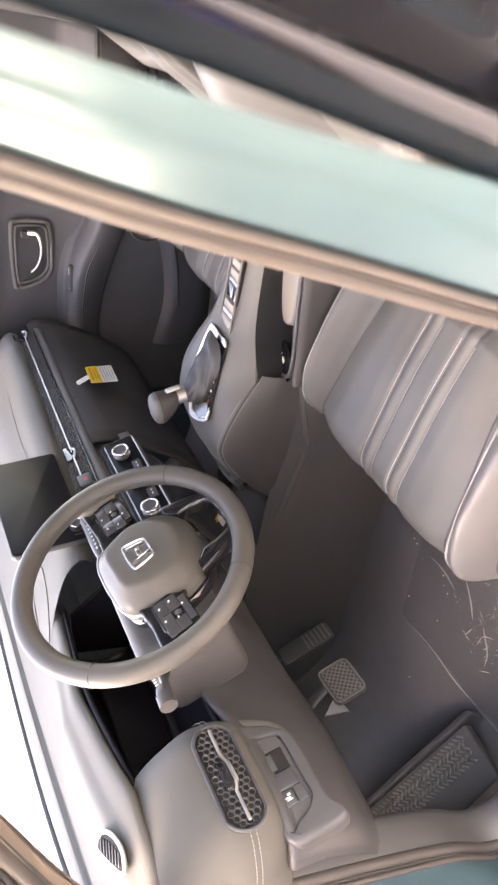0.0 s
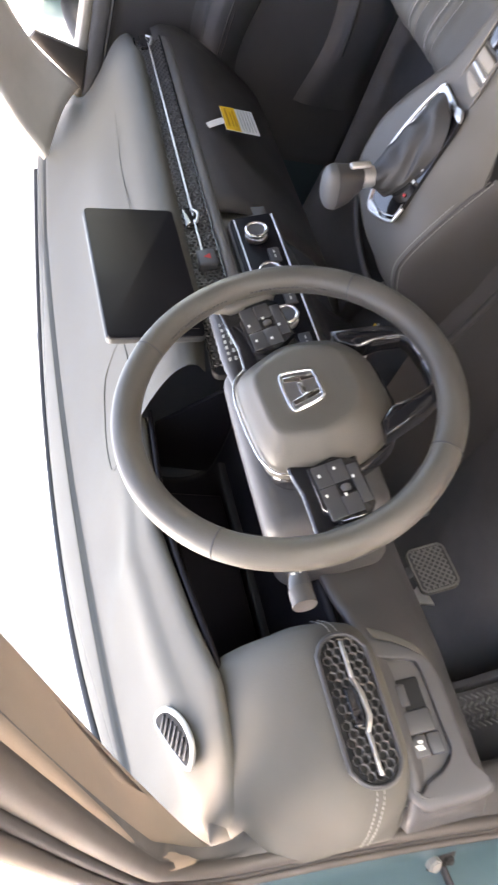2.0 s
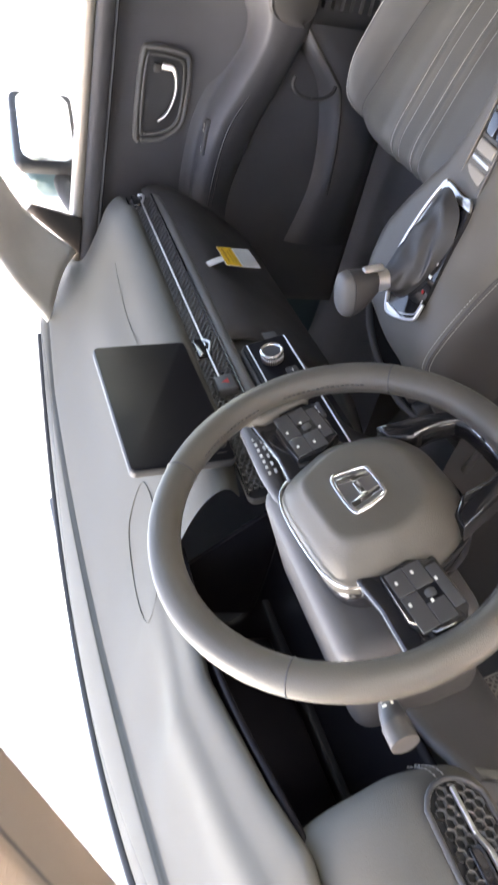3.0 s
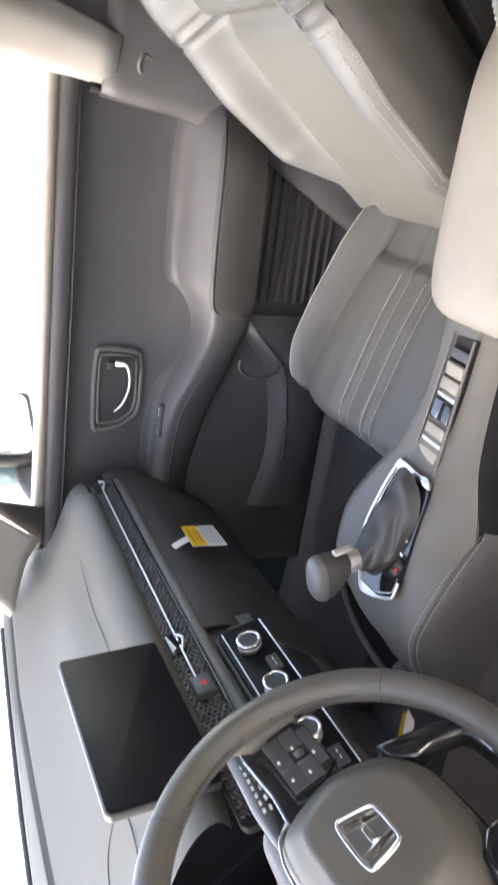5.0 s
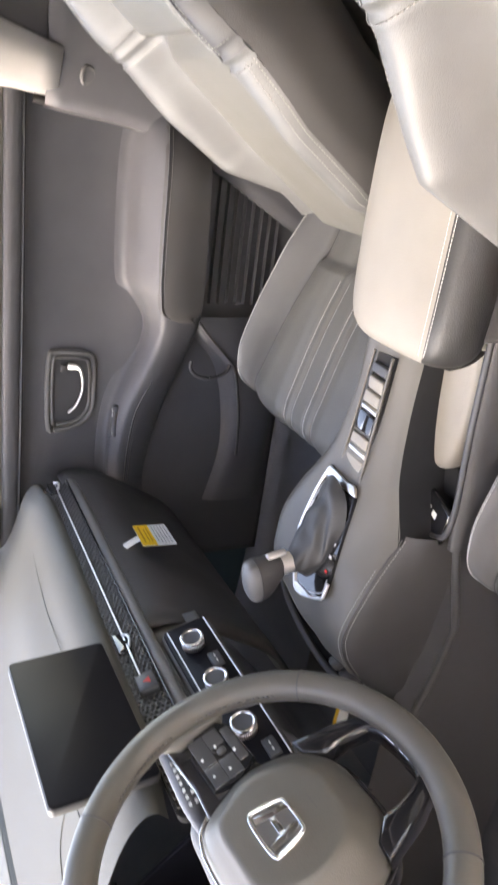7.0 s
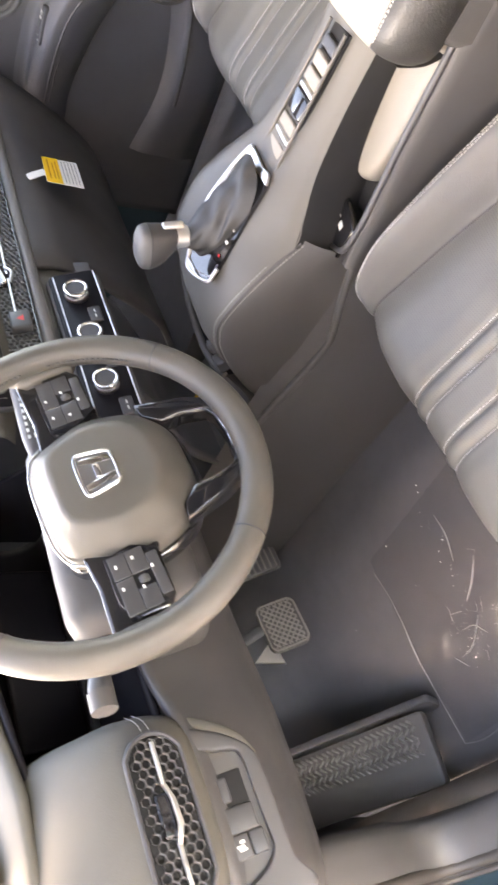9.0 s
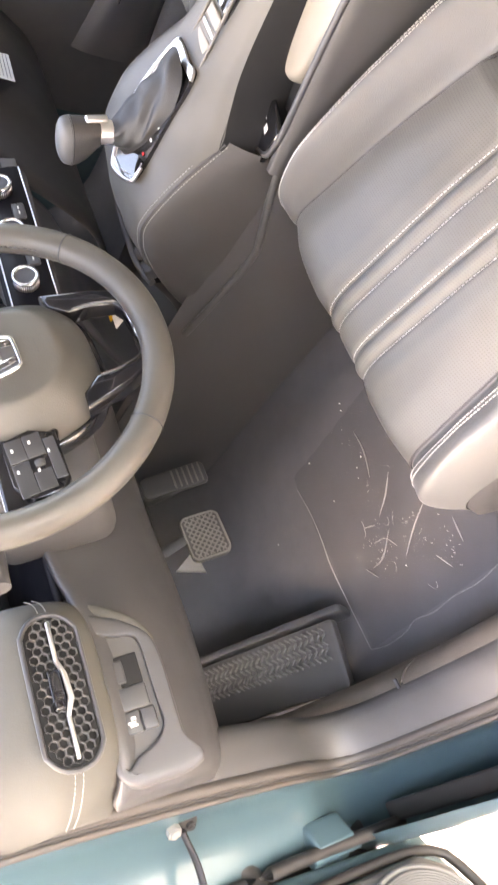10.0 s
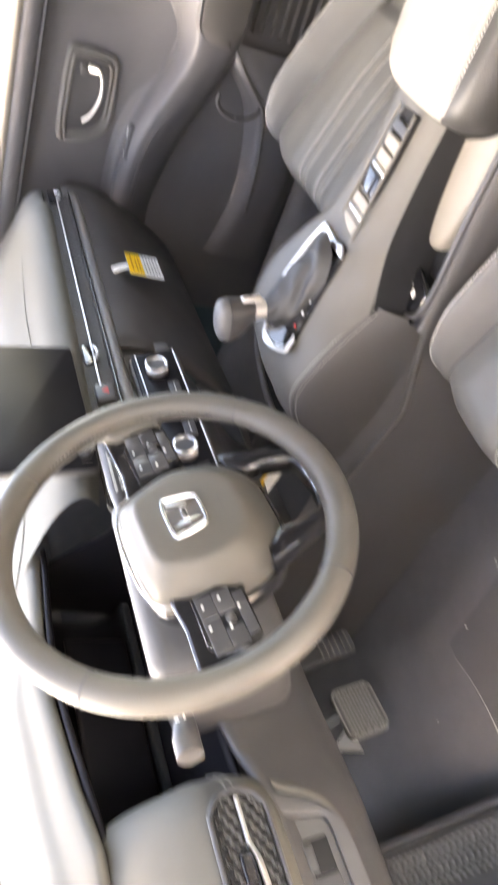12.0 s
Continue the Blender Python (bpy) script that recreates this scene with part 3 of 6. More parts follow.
def dashboard():
    d = thing("dashboard", "grey soft-touch dashboard with a honeycomb vent strip", "dashboard")
    front = lambda y: min(-0.86 + 0.34 * (abs(y) / 0.70) ** 2.2, -0.52)
    groove = lambda y: min(max(-0.68 + 0.09 * ((y - 0.03) / 0.54) ** 2, front(y) + 0.06), -0.41 - 0.3 * max(0.0, y - 0.6))

    def shelf(y):
        """The front band, the step behind it and the start of the top pad."""
        f, g = front(y), groove(y)
        return [(f, 1.066), (f + 0.02, 1.070), (0.5 * (f + g), 1.071), (g - 0.012, 1.066), (g - 0.002, 1.061), (g + 0.005, 1.0535), (g + 0.03, 1.053)]

    def passenger(y):
        dz = float(np.interp(y, (-0.17, -0.04, 0.6, 0.75), (0.030, 0.006, -0.020, -0.028)))
        dx = float(np.interp(y, (0.6, 0.72, 0.75), (0, -0.03, -0.07)))
        crease = 0.006 * math.exp(-(((y - 0.30) / 0.20) ** 4))
        return shelf(y) + [(0.5 * groove(y) - 0.135, 1.026 + 0.5 * dz), (-0.33 + 0.5 * dx, 1.003 + crease + 0.8 * dz), (-0.25 + dx, 0.984 + dz), (-0.198 + dx, 0.969 + dz), (-0.172 + dx, 0.952 + dz), (-0.168 + dx, 0.935 + dz), (-0.184 + dx, 0.918 + dz)]

    def driver(y):
        bx = float(np.interp(y, (-0.735, -0.64, -0.575, -0.5, -0.35, -0.16), (-0.27, -0.225, -0.212, -0.247, -0.288, -0.303)))
        bz = float(np.interp(y, (-0.735, -0.70, -0.64, -0.575, -0.35, -0.16), (0.997, 1.012, 1.020, 1.022, 1.034, 1.018)))
        lift = float(np.interp(y, (-0.735, -0.62, -0.35, -0.16), (0.012, 0.040, 0.028, 0.010)))
        return shelf(y) + [(0.5 * (groove(y) + bx), bz + 0.6 * lift + 0.018 * ease((y + 0.30) / 0.14)), (bx - 0.085, bz + 0.72 * lift + 0.010 * ease((y + 0.30) / 0.14)), (bx - 0.045, bz + 0.36 * lift + 0.006 * ease((y + 0.30) / 0.14)), (bx - 0.012, bz + 0.004), (bx, bz - 0.004), (bx - 0.006, bz - 0.014), (bx - 0.035, bz - 0.020)]

    def blanket(profile, y0, y1, ny, nu):
        """A surface over y whose profiles keep the same points in step."""
        rows = []
        for y in np.linspace(y0, y1, ny):
            p = np.array([(x, y, z) for x, z in profile(y)])
            e = np.vstack([2 * p[0] - p[1], p, 2 * p[-1] - p[-2]])
            row = []
            for u in np.linspace(0, len(p) - 1, nu):
                k = min(int(u), len(p) - 2)
                q = u - k
                a0, a1, a2, a3 = e[k : k + 4]
                row.append(Vector(0.5 * (2 * a1 + (a2 - a0) * q + (2 * a0 - 5 * a1 + 4 * a2 - a3) * q**2 + (3 * a1 - a0 - 3 * a2 + a3) * q**3)))
            rows.append(row)
        bm = bmesh.new()
        g = [[bm.verts.new(c) for c in r] for r in rows]
        for r0, r1 in zip(g, g[1:]):
            for k in range(nu - 1):
                bm.faces.new((r0[k], r0[k + 1], r1[k + 1], r1[k]))
        return bm

    part("passenger_top", blanket(passenger, -0.172, 0.745, 70, 105), DASH_SOFT, d, "grey soft-touch passenger side pad")
    part("driver_top", blanket(driver, -0.735, -0.158, 60, 112), DASH_SOFT, d, "grey soft-touch brow over the instruments")
    part("windshield_seal", tube([(front(y) - 0.004, y, 1.070) for y in (-0.70, -0.6, -0.45, -0.25, 0.0, 0.25, 0.45, 0.6, 0.70)], 0.007, 60, 8), RUBBER, d, "black seal along the windshield")

    def over(x, y):
        """A place on the top pads."""
        p = sorted((driver(y) if y < -0.16 else passenger(y))[:10])
        return Vector((x, y, float(np.interp(x, [a for a, _ in p], [c for _, c in p])) + 0.001))

    ring = [over(x, y) for x, y in ((-0.35, 0.03), (-0.43, 0.02), (-0.46, -0.05), (-0.45, -0.13), (-0.41, -0.18), (-0.36, -0.17), (-0.33, -0.10), (-0.33, -0.02))]
    part("sensor_grille", tube(ring, 0.0009, 60, 6, True), DASH_SOFT, d, "shallow outline of a speaker grille")
    part("pad_crease", tube([over(x, y) - Vector((0, 0, 0.0008)) for x, y in ((-0.232, 0.17), (-0.242, 0.24), (-0.250, 0.34), (-0.243, 0.42), (-0.225, 0.49))], lambda q: 0.0002 + 0.0026 * q * (1 - q), 30, 8), DASH_SOFT, d, "soft crease in the pad")
    part("corner_cap", box((0.062, 0.050, 0.042), pose(-0.318, -0.712, 0.997, 0, 22, -24), 0.014, 4), DASH_SOFT, d, "tan corner cap at the pillar")
    part("lower_rail", tube([(-0.178, -0.165, 0.872), (-0.176, 0.1, 0.868), (-0.176, 0.4, 0.860), (-0.18, 0.66, 0.852), (-0.22, 0.73, 0.848)], 0.012, 40, 12), PLASTIC_MID, d, "grey rail below the vent strip")
    # honeycomb strip
    m = frame_of((-0.172, 0.245, 0.9015), (0, 1, -0.028), (-0.28, 0, 1))
    part("strip_backing", prism(oval(0.845, 0.052, 0.012), 0.012, m @ pose(0, 0, -0.014), 0.002), MATTE, d)
    part("strip_frame", join(*[tube([m @ Vector((x, s * 0.0255, 0.001)) for x in (-0.42, -0.1, 0.2, 0.42)], 0.0018, 20, 6) for s in (-1, 1)]), GLOSS, d)
    comb = part("honeycomb", moved(hexes(0.83, 0.046, 0.0046, 0.0012, 0.005, lambda x, y: abs(x) < 0.408 and abs(y) < 0.0205), m), COMB, d, "fine grey honeycomb vent mesh")
    tagged(comb, kind="stuff")
    for x0, x1 in ((-0.215, -0.12), (-0.12, 0.395)):
        part("chrome_line", tube([m @ Vector((x0 + 0.01, 0.0, 0.003)), m @ Vector(((x0 + x1) / 2, 0, 0.003)), m @ Vector((x1, 0.0, 0.003))], 0.0018, 20, 8), CHROME, d, "slim chrome line")
    for x in (-0.112, 0.402):
        part("vent_tab", tube([m @ Vector((x - 0.016, -0.002, 0.005)), m @ Vector((x, -0.007, 0.009)), m @ Vector((x + 0.016, 0.001, 0.005))], 0.0024, 14, 8), CHROME, d, "chrome vent tab")
        part("vent_slot", moved(box((0.045, 0.020, 0.006), None, 0.002), m @ pose(x, 0.006, 0.001)), GLOSS, d)
    hz = part("hazard_switch", moved(box((0.034, 0.030, 0.016), None, 0.004), m @ pose(-0.212, -0.004, 0.004)), BLACK, d, "hazard switch with a red triangle")
    tri = bmesh.new()
    tri.faces.new([tri.verts.new(m @ pose(-0.212, -0.004, 0.0123) @ Vector(p)) for p in ((-0.006, -0.005, 0), (0.006, -0.005, 0), (0, 0.006, 0))])
    part("triangle", tri, RED, hz, "red triangle", smooth=False)
    # climate panel
    c = frame_of((-0.168, -0.012, 0.808), (0, 1, 0), (-0.33, 0, 1))
    part("climate_bezel", prism(oval(0.318, 0.084, 0.02), 0.022, c @ pose(0, -0.001, -0.012), 0.005, 3), PLASTIC, d)
    cp = part("climate_panel", prism(oval(0.30, 0.070, 0.008), 0.012, c @ pose(0, 0, 0.001), 0.002), SCREEN, d, "satin black climate control panel")
    part("chrome_line", join(*[tube([c @ Vector((-0.145, s, 0.008)), c @ Vector((0, s, 0.008)), c @ Vector((0.145, s, 0.008))], 0.0012, 12, 6) for s in (0.028, -0.034)]), CHROME, cp)
    for x in (-0.082, 0.008, 0.098):
        k = part("knob", moved(disc(0.0165, 0.018, None, 28, 0.002), c @ pose(x, 0.002, 0.015)), BLACK, cp, "chrome-ringed climate knob")
        part("ring", moved(tube([(0.0158 * math.cos(a), 0.0158 * math.sin(a), 0) for a in np.linspace(0, 2 * math.pi, 16, endpoint=False)], 0.0030, 40, 8, True), c @ pose(x, 0.002, 0.024)), CHROME_B, k, "bright chrome ring")
        part("knurl", moved(join(*[box((0.0016, 0.0016, 0.010), pose(0.0167 * math.cos(a), 0.0167 * math.sin(a), 0, 0, 0, math.degrees(a)), 0) for a in np.linspace(0, 2 * math.pi, 36, endpoint=False)]), c @ pose(x, 0.002, 0.014)), CHROME, k)
    for x in (-0.125, -0.037, 0.053):
        part("button", moved(box((0.030, 0.018, 0.006), None, 0.002), c @ pose(x, -0.016, 0.008)), BLACK, cp)
    bars(cp, c @ pose(0, 0, 0.0116), [(x + o, -0.016, 0.006, 0.002) for x in (-0.125, -0.037, 0.053) for o in (-0.005, 0.005)])
    # driver's pod with vent
    pod = []
    for y, dx, dz in ((-0.548, -0.050, -0.008), (-0.560, -0.022, -0.003), (-0.580, -0.006, 0.0), (-0.61, 0.0, 0.002), (-0.65, 0.001, 0.002), (-0.70, -0.002, 0.0), (-0.73, -0.022, -0.006), (-0.748, -0.055, -0.018), (-0.757, -0.085, -0.03)):
        pod.append([(-0.30, y, 1.006 + dz), (-0.245 + 0.4 * dx, y, 1.003 + dz), (-0.195 + 0.7 * dx, y, 0.984 + dz), (-0.155 + dx, y, 0.956 + dz), (-0.137 + dx, y, 0.932 + dz * 0.5), (-0.135 + dx, y, 0.908), (-0.137 + dx, y, 0.884 - dz * 0.3), (-0.152 + dx, y, 0.864 - dz * 0.3), (-0.20 + 0.5 * dx, y, 0.855)])
    part("driver_pod", skin(pod, 36, 44, thick=-0.008), DASH_SOFT, d)
    v = frame_of((-0.1235, -0.65, 0.909), (0, 1, 0), (-0.05, 0, 1))
    part("vent_backing", prism(oval(0.146, 0.054, 0.026), 0.012, v @ pose(0, 0, -0.007), 0.002), MATTE, d)
    part("vent_bezel", tube([v @ Vector((x, y, 0.000)) for x, y in oval(0.150, 0.056, 0.027, 4)], 0.0026, 60, 8, True, up=(1, 0, 0)), BLACK, d)
    rounded = lambda x, y: (abs(x) < 0.05 and abs(y) < 0.0225) or math.hypot(abs(x) - 0.047, y) < 0.0225
    part("vent_honeycomb", moved(hexes(0.15, 0.056, 0.0054, 0.0009, 0.005, lambda x, y: rounded(x, y) and not (abs(x) < 0.022 and abs(y - 0.003) < 0.008)), v @ pose(0, 0, 0.003)), COMB, d, "grey honeycomb vent mesh")
    for x0, x1 in ((-0.066, -0.024), (0.024, 0.066)):
        part("vent_bar", moved(box((x1 - x0, 0.0042, 0.004), None, 0.0012), v @ pose((x0 + x1) / 2, 0.0, 0.0055)), CHROME, d, "straight chrome bar")
    part("vent_tab", prism([(-0.026, 0.0022), (-0.026, -0.0018), (-0.012, -0.0085), (0.012, -0.0070), (0.026, -0.0018), (0.026, 0.0022), (0.013, -0.0020), (-0.010, -0.0030)], 0.005, v @ pose(0, 0, 0.0065), 0.0010), CHROME, d, "chrome vent tab")
    part("vent_slot", moved(box((0.040, 0.014, 0.006), None, 0.003), v @ pose(0, 0.004, 0.001)), GLOSS, d)
    for z in (0.9045, 0.9125):
        part("stitching", stitches([(-0.1255, -0.576, z), (-0.1290, -0.567, z), (-0.1400, -0.556, z), (-0.165, -0.543, z)], 0.0055, 0.004, 0.0010, up=(1, 0.3, 0)), THREAD_DIM, d)
        part("stitching", stitches([(-0.1265, -0.722, z), (-0.1390, -0.737, z), (-0.168, -0.755, z), (-0.20, -0.766, z)], 0.0055, 0.004, 0.0010, up=(1, -0.3, 0)), THREAD_DIM, d)
    # switch panel below the vent
    w = frame_of((-0.160, -0.662, 0.824), (0, 1, 0), (-0.30, 0, 1))
    outer = [(0.088, 0.044), (0.084, 0.008), (0.064, -0.021), (0.047, -0.033), (0.020, -0.0365), (-0.020, -0.037), (-0.060, -0.038), (-0.086, -0.050), (-0.092, -0.005), (-0.080, 0.035), (0.0, 0.050)]
    well = [(0.062, 0.031), (0.060, 0.006), (0.055, -0.013), (0.044, -0.0178), (0.018, -0.0187), (-0.016, -0.0192), (-0.042, -0.0195), (-0.056, -0.0065), (-0.064, 0.012), (-0.069, 0.028), (0.0, 0.032)]
    loop = lambda pts, k, z: [w @ Vector((x * k, y * k, z)) for x, y in pts]
    part("switch_frame", skin([loop(outer, 1.0, -0.022), loop(outer, 1.0, 0.0), loop(outer, 0.97, 0.0075), loop(outer, 0.90, 0.0095), loop(well, 1.06, 0.0095), loop(well, 1.0, 0.0080), loop(well, 0.98, -0.001)], 90, 30, ring=True), KNEE, d, "dark surround of the switch panel")
    part("upper_bevel", tube([w @ Vector((x, y, z)) for x, y, z in ((0.106, 0.034, 0.0), (0.090, 0.010, 0.002), (0.068, -0.0185, 0.002), (0.046, -0.034, -0.002))], lambda q: 0.003 + 0.016 * q * (1 - q), 24, 12, flat=0.6, up=(1, 0, 0)), DASH_SOFT, d, "tan rounded shoulder")
    sp = part("switch_panel", prism(well, 0.004, w @ pose(0, 0, 0.001), 0), PLASTIC, d, "recessed switch panel with a coin pocket")
    part("coin_pocket", moved(box((0.034, 0.030, 0.004), None, 0.003), w @ pose(0.022, 0.003, 0.0020)), MATTE, sp)
    part("pocket_step", moved(box((0.024, 0.010, 0.004), None, 0.002), w @ pose(0.022, 0.010, 0.0045)), BLACK, sp)
    for x, y, wd, ht in ((-0.007, 0.003, 0.0245, 0.031), (-0.031, 0.0095, 0.0225, 0.0175), (-0.031, -0.0075, 0.0225, 0.0155)):
        part("switch", moved(box((wd, ht, 0.005), None, 0.002), w @ pose(x, y, 0.0045)), BLACK, sp)
    bars(sp, w @ pose(-0.031, 0.0095, 0.0073), [(-0.003, 0.0, 0.0022, 0.008), (0.0, 0.0015, 0.0022, 0.008), (0.004, -0.001, 0.003, 0.005)])
    knee = [[(-0.20, -0.757, 0.862), (-0.215, -0.757, 0.80), (-0.27, -0.755, 0.73), (-0.35, -0.75, 0.662)],
            [(-0.165, -0.72, 0.860), (-0.195, -0.72, 0.78), (-0.25, -0.72, 0.72), (-0.34, -0.72, 0.662)],
            [(-0.165, -0.58, 0.862), (-0.195, -0.58, 0.785), (-0.25, -0.58, 0.72), (-0.33, -0.58, 0.660)],
            [(-0.19, -0.50, 0.870), (-0.21, -0.50, 0.79), (-0.26, -0.50, 0.72), (-0.33, -0.50, 0.662)],
            [(-0.20, -0.37, 0.88), (-0.21, -0.37, 0.80), (-0.26, -0.37, 0.72), (-0.33, -0.37, 0.67)],
            [(-0.19, -0.16, 0.875), (-0.20, -0.16, 0.79), (-0.25, -0.16, 0.72), (-0.33, -0.16, 0.67)]]
    part("knee_panel", skin(knee, 24, 44, thick=-0.01), KNEE, d)
    part("knee_edge", tube([(-0.352, -0.75, 0.660), (-0.342, -0.72, 0.658), (-0.332, -0.55, 0.657), (-0.332, -0.37, 0.667), (-0.332, -0.16, 0.667)], 0.007, 40, 8), KNEE, d)
    part("end_cap", skin([[(-0.30, -0.730, 1.0), (-0.23, -0.735, 0.93), (-0.21, -0.738, 0.86), (-0.26, -0.738, 0.74), (-0.33, -0.735, 0.66)], [(-0.52, -0.725, 0.99), (-0.50, -0.728, 0.90), (-0.50, -0.73, 0.82), (-0.50, -0.73, 0.72), (-0.50, -0.722, 0.60)]], 20, 8), PLASTIC_MID, d)
    # instrument recess
    part("cluster_surround", skin([[(-0.29, -0.155, 1.0), (-0.31, -0.155, 0.995), (-0.45, -0.155, 0.985), (-0.46, -0.155, 0.875), (-0.18, -0.155, 0.87)], [(-0.272, -0.35, 1.014), (-0.29, -0.35, 1.008), (-0.45, -0.35, 0.995), (-0.46, -0.35, 0.875), (-0.19, -0.35, 0.875)], [(-0.235, -0.53, 1.005), (-0.25, -0.53, 1.0), (-0.44, -0.53, 0.99), (-0.45, -0.53, 0.875), (-0.20, -0.53, 0.865)], [(-0.24, -0.57, 0.995), (-0.25, -0.57, 0.993), (-0.40, -0.57, 0.985), (-0.41, -0.57, 0.875), (-0.20, -0.57, 0.862)]], 40, 34, thick=-0.006), SCREEN, d, "dark hood lining round the instruments")
    for y, xt in ((-0.158, -0.32), (-0.572, -0.225)):
        part("cluster_cheek", prism([(xt, 0.99), (-0.43, 0.985), (-0.46, 0.865), (-0.20, 0.86), (-0.5 * 0.20 + 0.5 * xt, 0.925)], 0.008, Matrix(((1, 0, 0, 0), (0, 0, 1, y), (0, 1, 0, 0), (0, 0, 0, 1))), 0.003), SCREEN, d)
    part("centre_fascia", skin([[(-0.186, y, 0.93), (-0.195, y, 0.88), (-0.188, y, 0.82), (-0.18, y, 0.765)] for y in (-0.17, 0.0, 0.19)], 14, 10, thick=-0.008), PLASTIC_MID, d)
    part("instrument_screen", box((0.012, 0.26, 0.095), pose(-0.408, -0.365, 0.922, 0, 12, 0), 0.006), SCREEN, d, "dark instrument display")
    part("instrument_bezel", box((0.010, 0.34, 0.012), pose(-0.39, -0.36, 0.873, 0, 12, 0), 0.003), MATTE, d)
    # defroster vent in the top corner
    e = frame_of((-0.292, -0.609, 1.0495), (0.60, -0.80, -0.22), (0.75, 0.55, -0.12))
    shape = [(-0.042, -0.014), (0.024, -0.020), (0.038, -0.011), (0.030, 0.014), (0.0, 0.023), (-0.032, 0.012)]
    smooth = [(p.x, p.y) for p in smooth_line([(a, b, 0) for a, b in shape], 30, True)]
    part("defroster_rim", tube([e @ Vector((x, y, 0.001)) for x, y in smooth], 0.0034, 48, 8, True), PALE, d, "pale silver rim")
    part("defroster_backing", prism(smooth, 0.004, e @ pose(0, 0, 0.001), 0), MATTE, d)
    for k in range(7):
        part("defroster_slat", moved(box((0.002, 0.030 - 0.003 * abs(k - 3), 0.006), None, 0.0005), e @ pose(-0.027 + 0.009 * k, -0.001, 0.003, 0, 25, 0)), BLACK, d)
    gl = [[(-0.195, y, 0.862), (-0.185, y, 0.845), (-0.19, y, 0.80), (-0.24, y, 0.70), (-0.31, y, 0.60), (-0.42, y, 0.53)] for y in (0.17, 0.45, 0.735)]
    part("glovebox", skin(gl, 30, 14, thick=-0.01), KNEE, d)
    part("glovebox_seam", tube([(-0.184, 0.20, 0.834), (-0.184, 0.45, 0.828), (-0.186, 0.71, 0.822)], 0.003, 20, 6), BLACK, d)
    part("centre_lower", skin([[(-0.17, y, 0.775), (-0.20, y, 0.73), (-0.26, y, 0.68), (-0.34, y, 0.60), (-0.40, y, 0.45)] for y in (-0.10, 0.0, 0.11)], 24, 14, thick=-0.01), BLACK, d)


dashboard()


def touchscreen():
    s = thing("touchscreen", "dark tablet touchscreen standing on the dashboard", "screen")
    m = frame_of((-0.166, -0.003, 1.012), (0, 1, 0), (-0.06, 0, 1))
    part("casing", prism(oval(0.2595, 0.1375, 0.009), 0.012, m, 0.003, 3), PLASTIC, s, "dark grey casing")
    part("panel", prism(oval(0.256, 0.134, 0.007), 0.004, m @ pose(0, 0, 0.006), 0.001), SCREEN, s)
    bars(s, m @ pose(-0.10, -0.052, 0.0084), [(-0.016, 0.0, 0.0012, 0.014), (0.004, 0.0, 0.0012, 0.014)], PLASTIC_MID)
    vk = part("volume_knob", disc(0.011, 0.014, m @ pose(-0.098, -0.052, 0.013), 24, 0.002), BLACK, s)
    part("ring", tube([m @ pose(-0.098, -0.052, 0.020) @ Vector((0.0105 * math.cos(a), 0.0105 * math.sin(a), 0)) for a in np.linspace(0, 2 * math.pi, 12, endpoint=False)], 0.0018, 30, 6, True, up=(1, 0, 0)), CHROME_B, vk, "chrome ring")
    part("mount", box((0.05, 0.12, 0.07), pose(-0.20, 0, 0.975), 0.01), BLACK, s)


touchscreen()


def warning_tag():
    t = thing("warning_tag", "yellow and white paper warning tag on the glovebox", "tag")
    m = frame_of((-0.166, 0.413, 0.757), (0, -0.12, -1), (-0.15, 1.0, 0.0))
    quad = lambda pts, z: prism(pts, 0.0008, m @ pose(0, 0, z), 0)
    part("sheet", quad([(-0.034, 0.046), (0.030, 0.050), (0.030, -0.050), (-0.034, -0.050)], 0), PAPER, t)
    part("band", quad([(-0.034, 0.046), (-0.006, 0.048), (-0.006, -0.050), (-0.034, -0.050)], 0.0012), YELLOW, t, "yellow printed band")
    bars(t, m @ pose(0, 0, 0.0012), [(0.0 + 0.006 * k, 0.0, 0.0012, 0.085) for k in range(5)], PLASTIC_MID)
    bars(t, m @ pose(0, 0, 0.002), [(-0.026, 0.0, 0.003, 0.075), (-0.018, -0.005, 0.002, 0.06), (-0.012, 0.0, 0.002, 0.07)], mat("printed_orange", (0.5, 0.2, 0.01), 0.7))
    part("loop", tube([(-0.185, 0.395, 0.84), (-0.172, 0.40, 0.815), (-0.167, 0.41, 0.79)], 0.008, 12, 8, flat=0.1, up=(1, 0, 0)), PAPER, t)


warning_tag()


# ---- steering wheel ----
TILT_W = radians(24)
WHEEL = Matrix.Translation((0.0, -0.364, 0.95)) @ Matrix(((0, -math.sin(TILT_W), math.cos(TILT_W)), (1, 0, 0), (0, math.cos(TILT_W), math.sin(TILT_W)))).to_4x4()


TURN_W = WHEEL @ pose(0, 0, 0, 0, 0, 5.4)


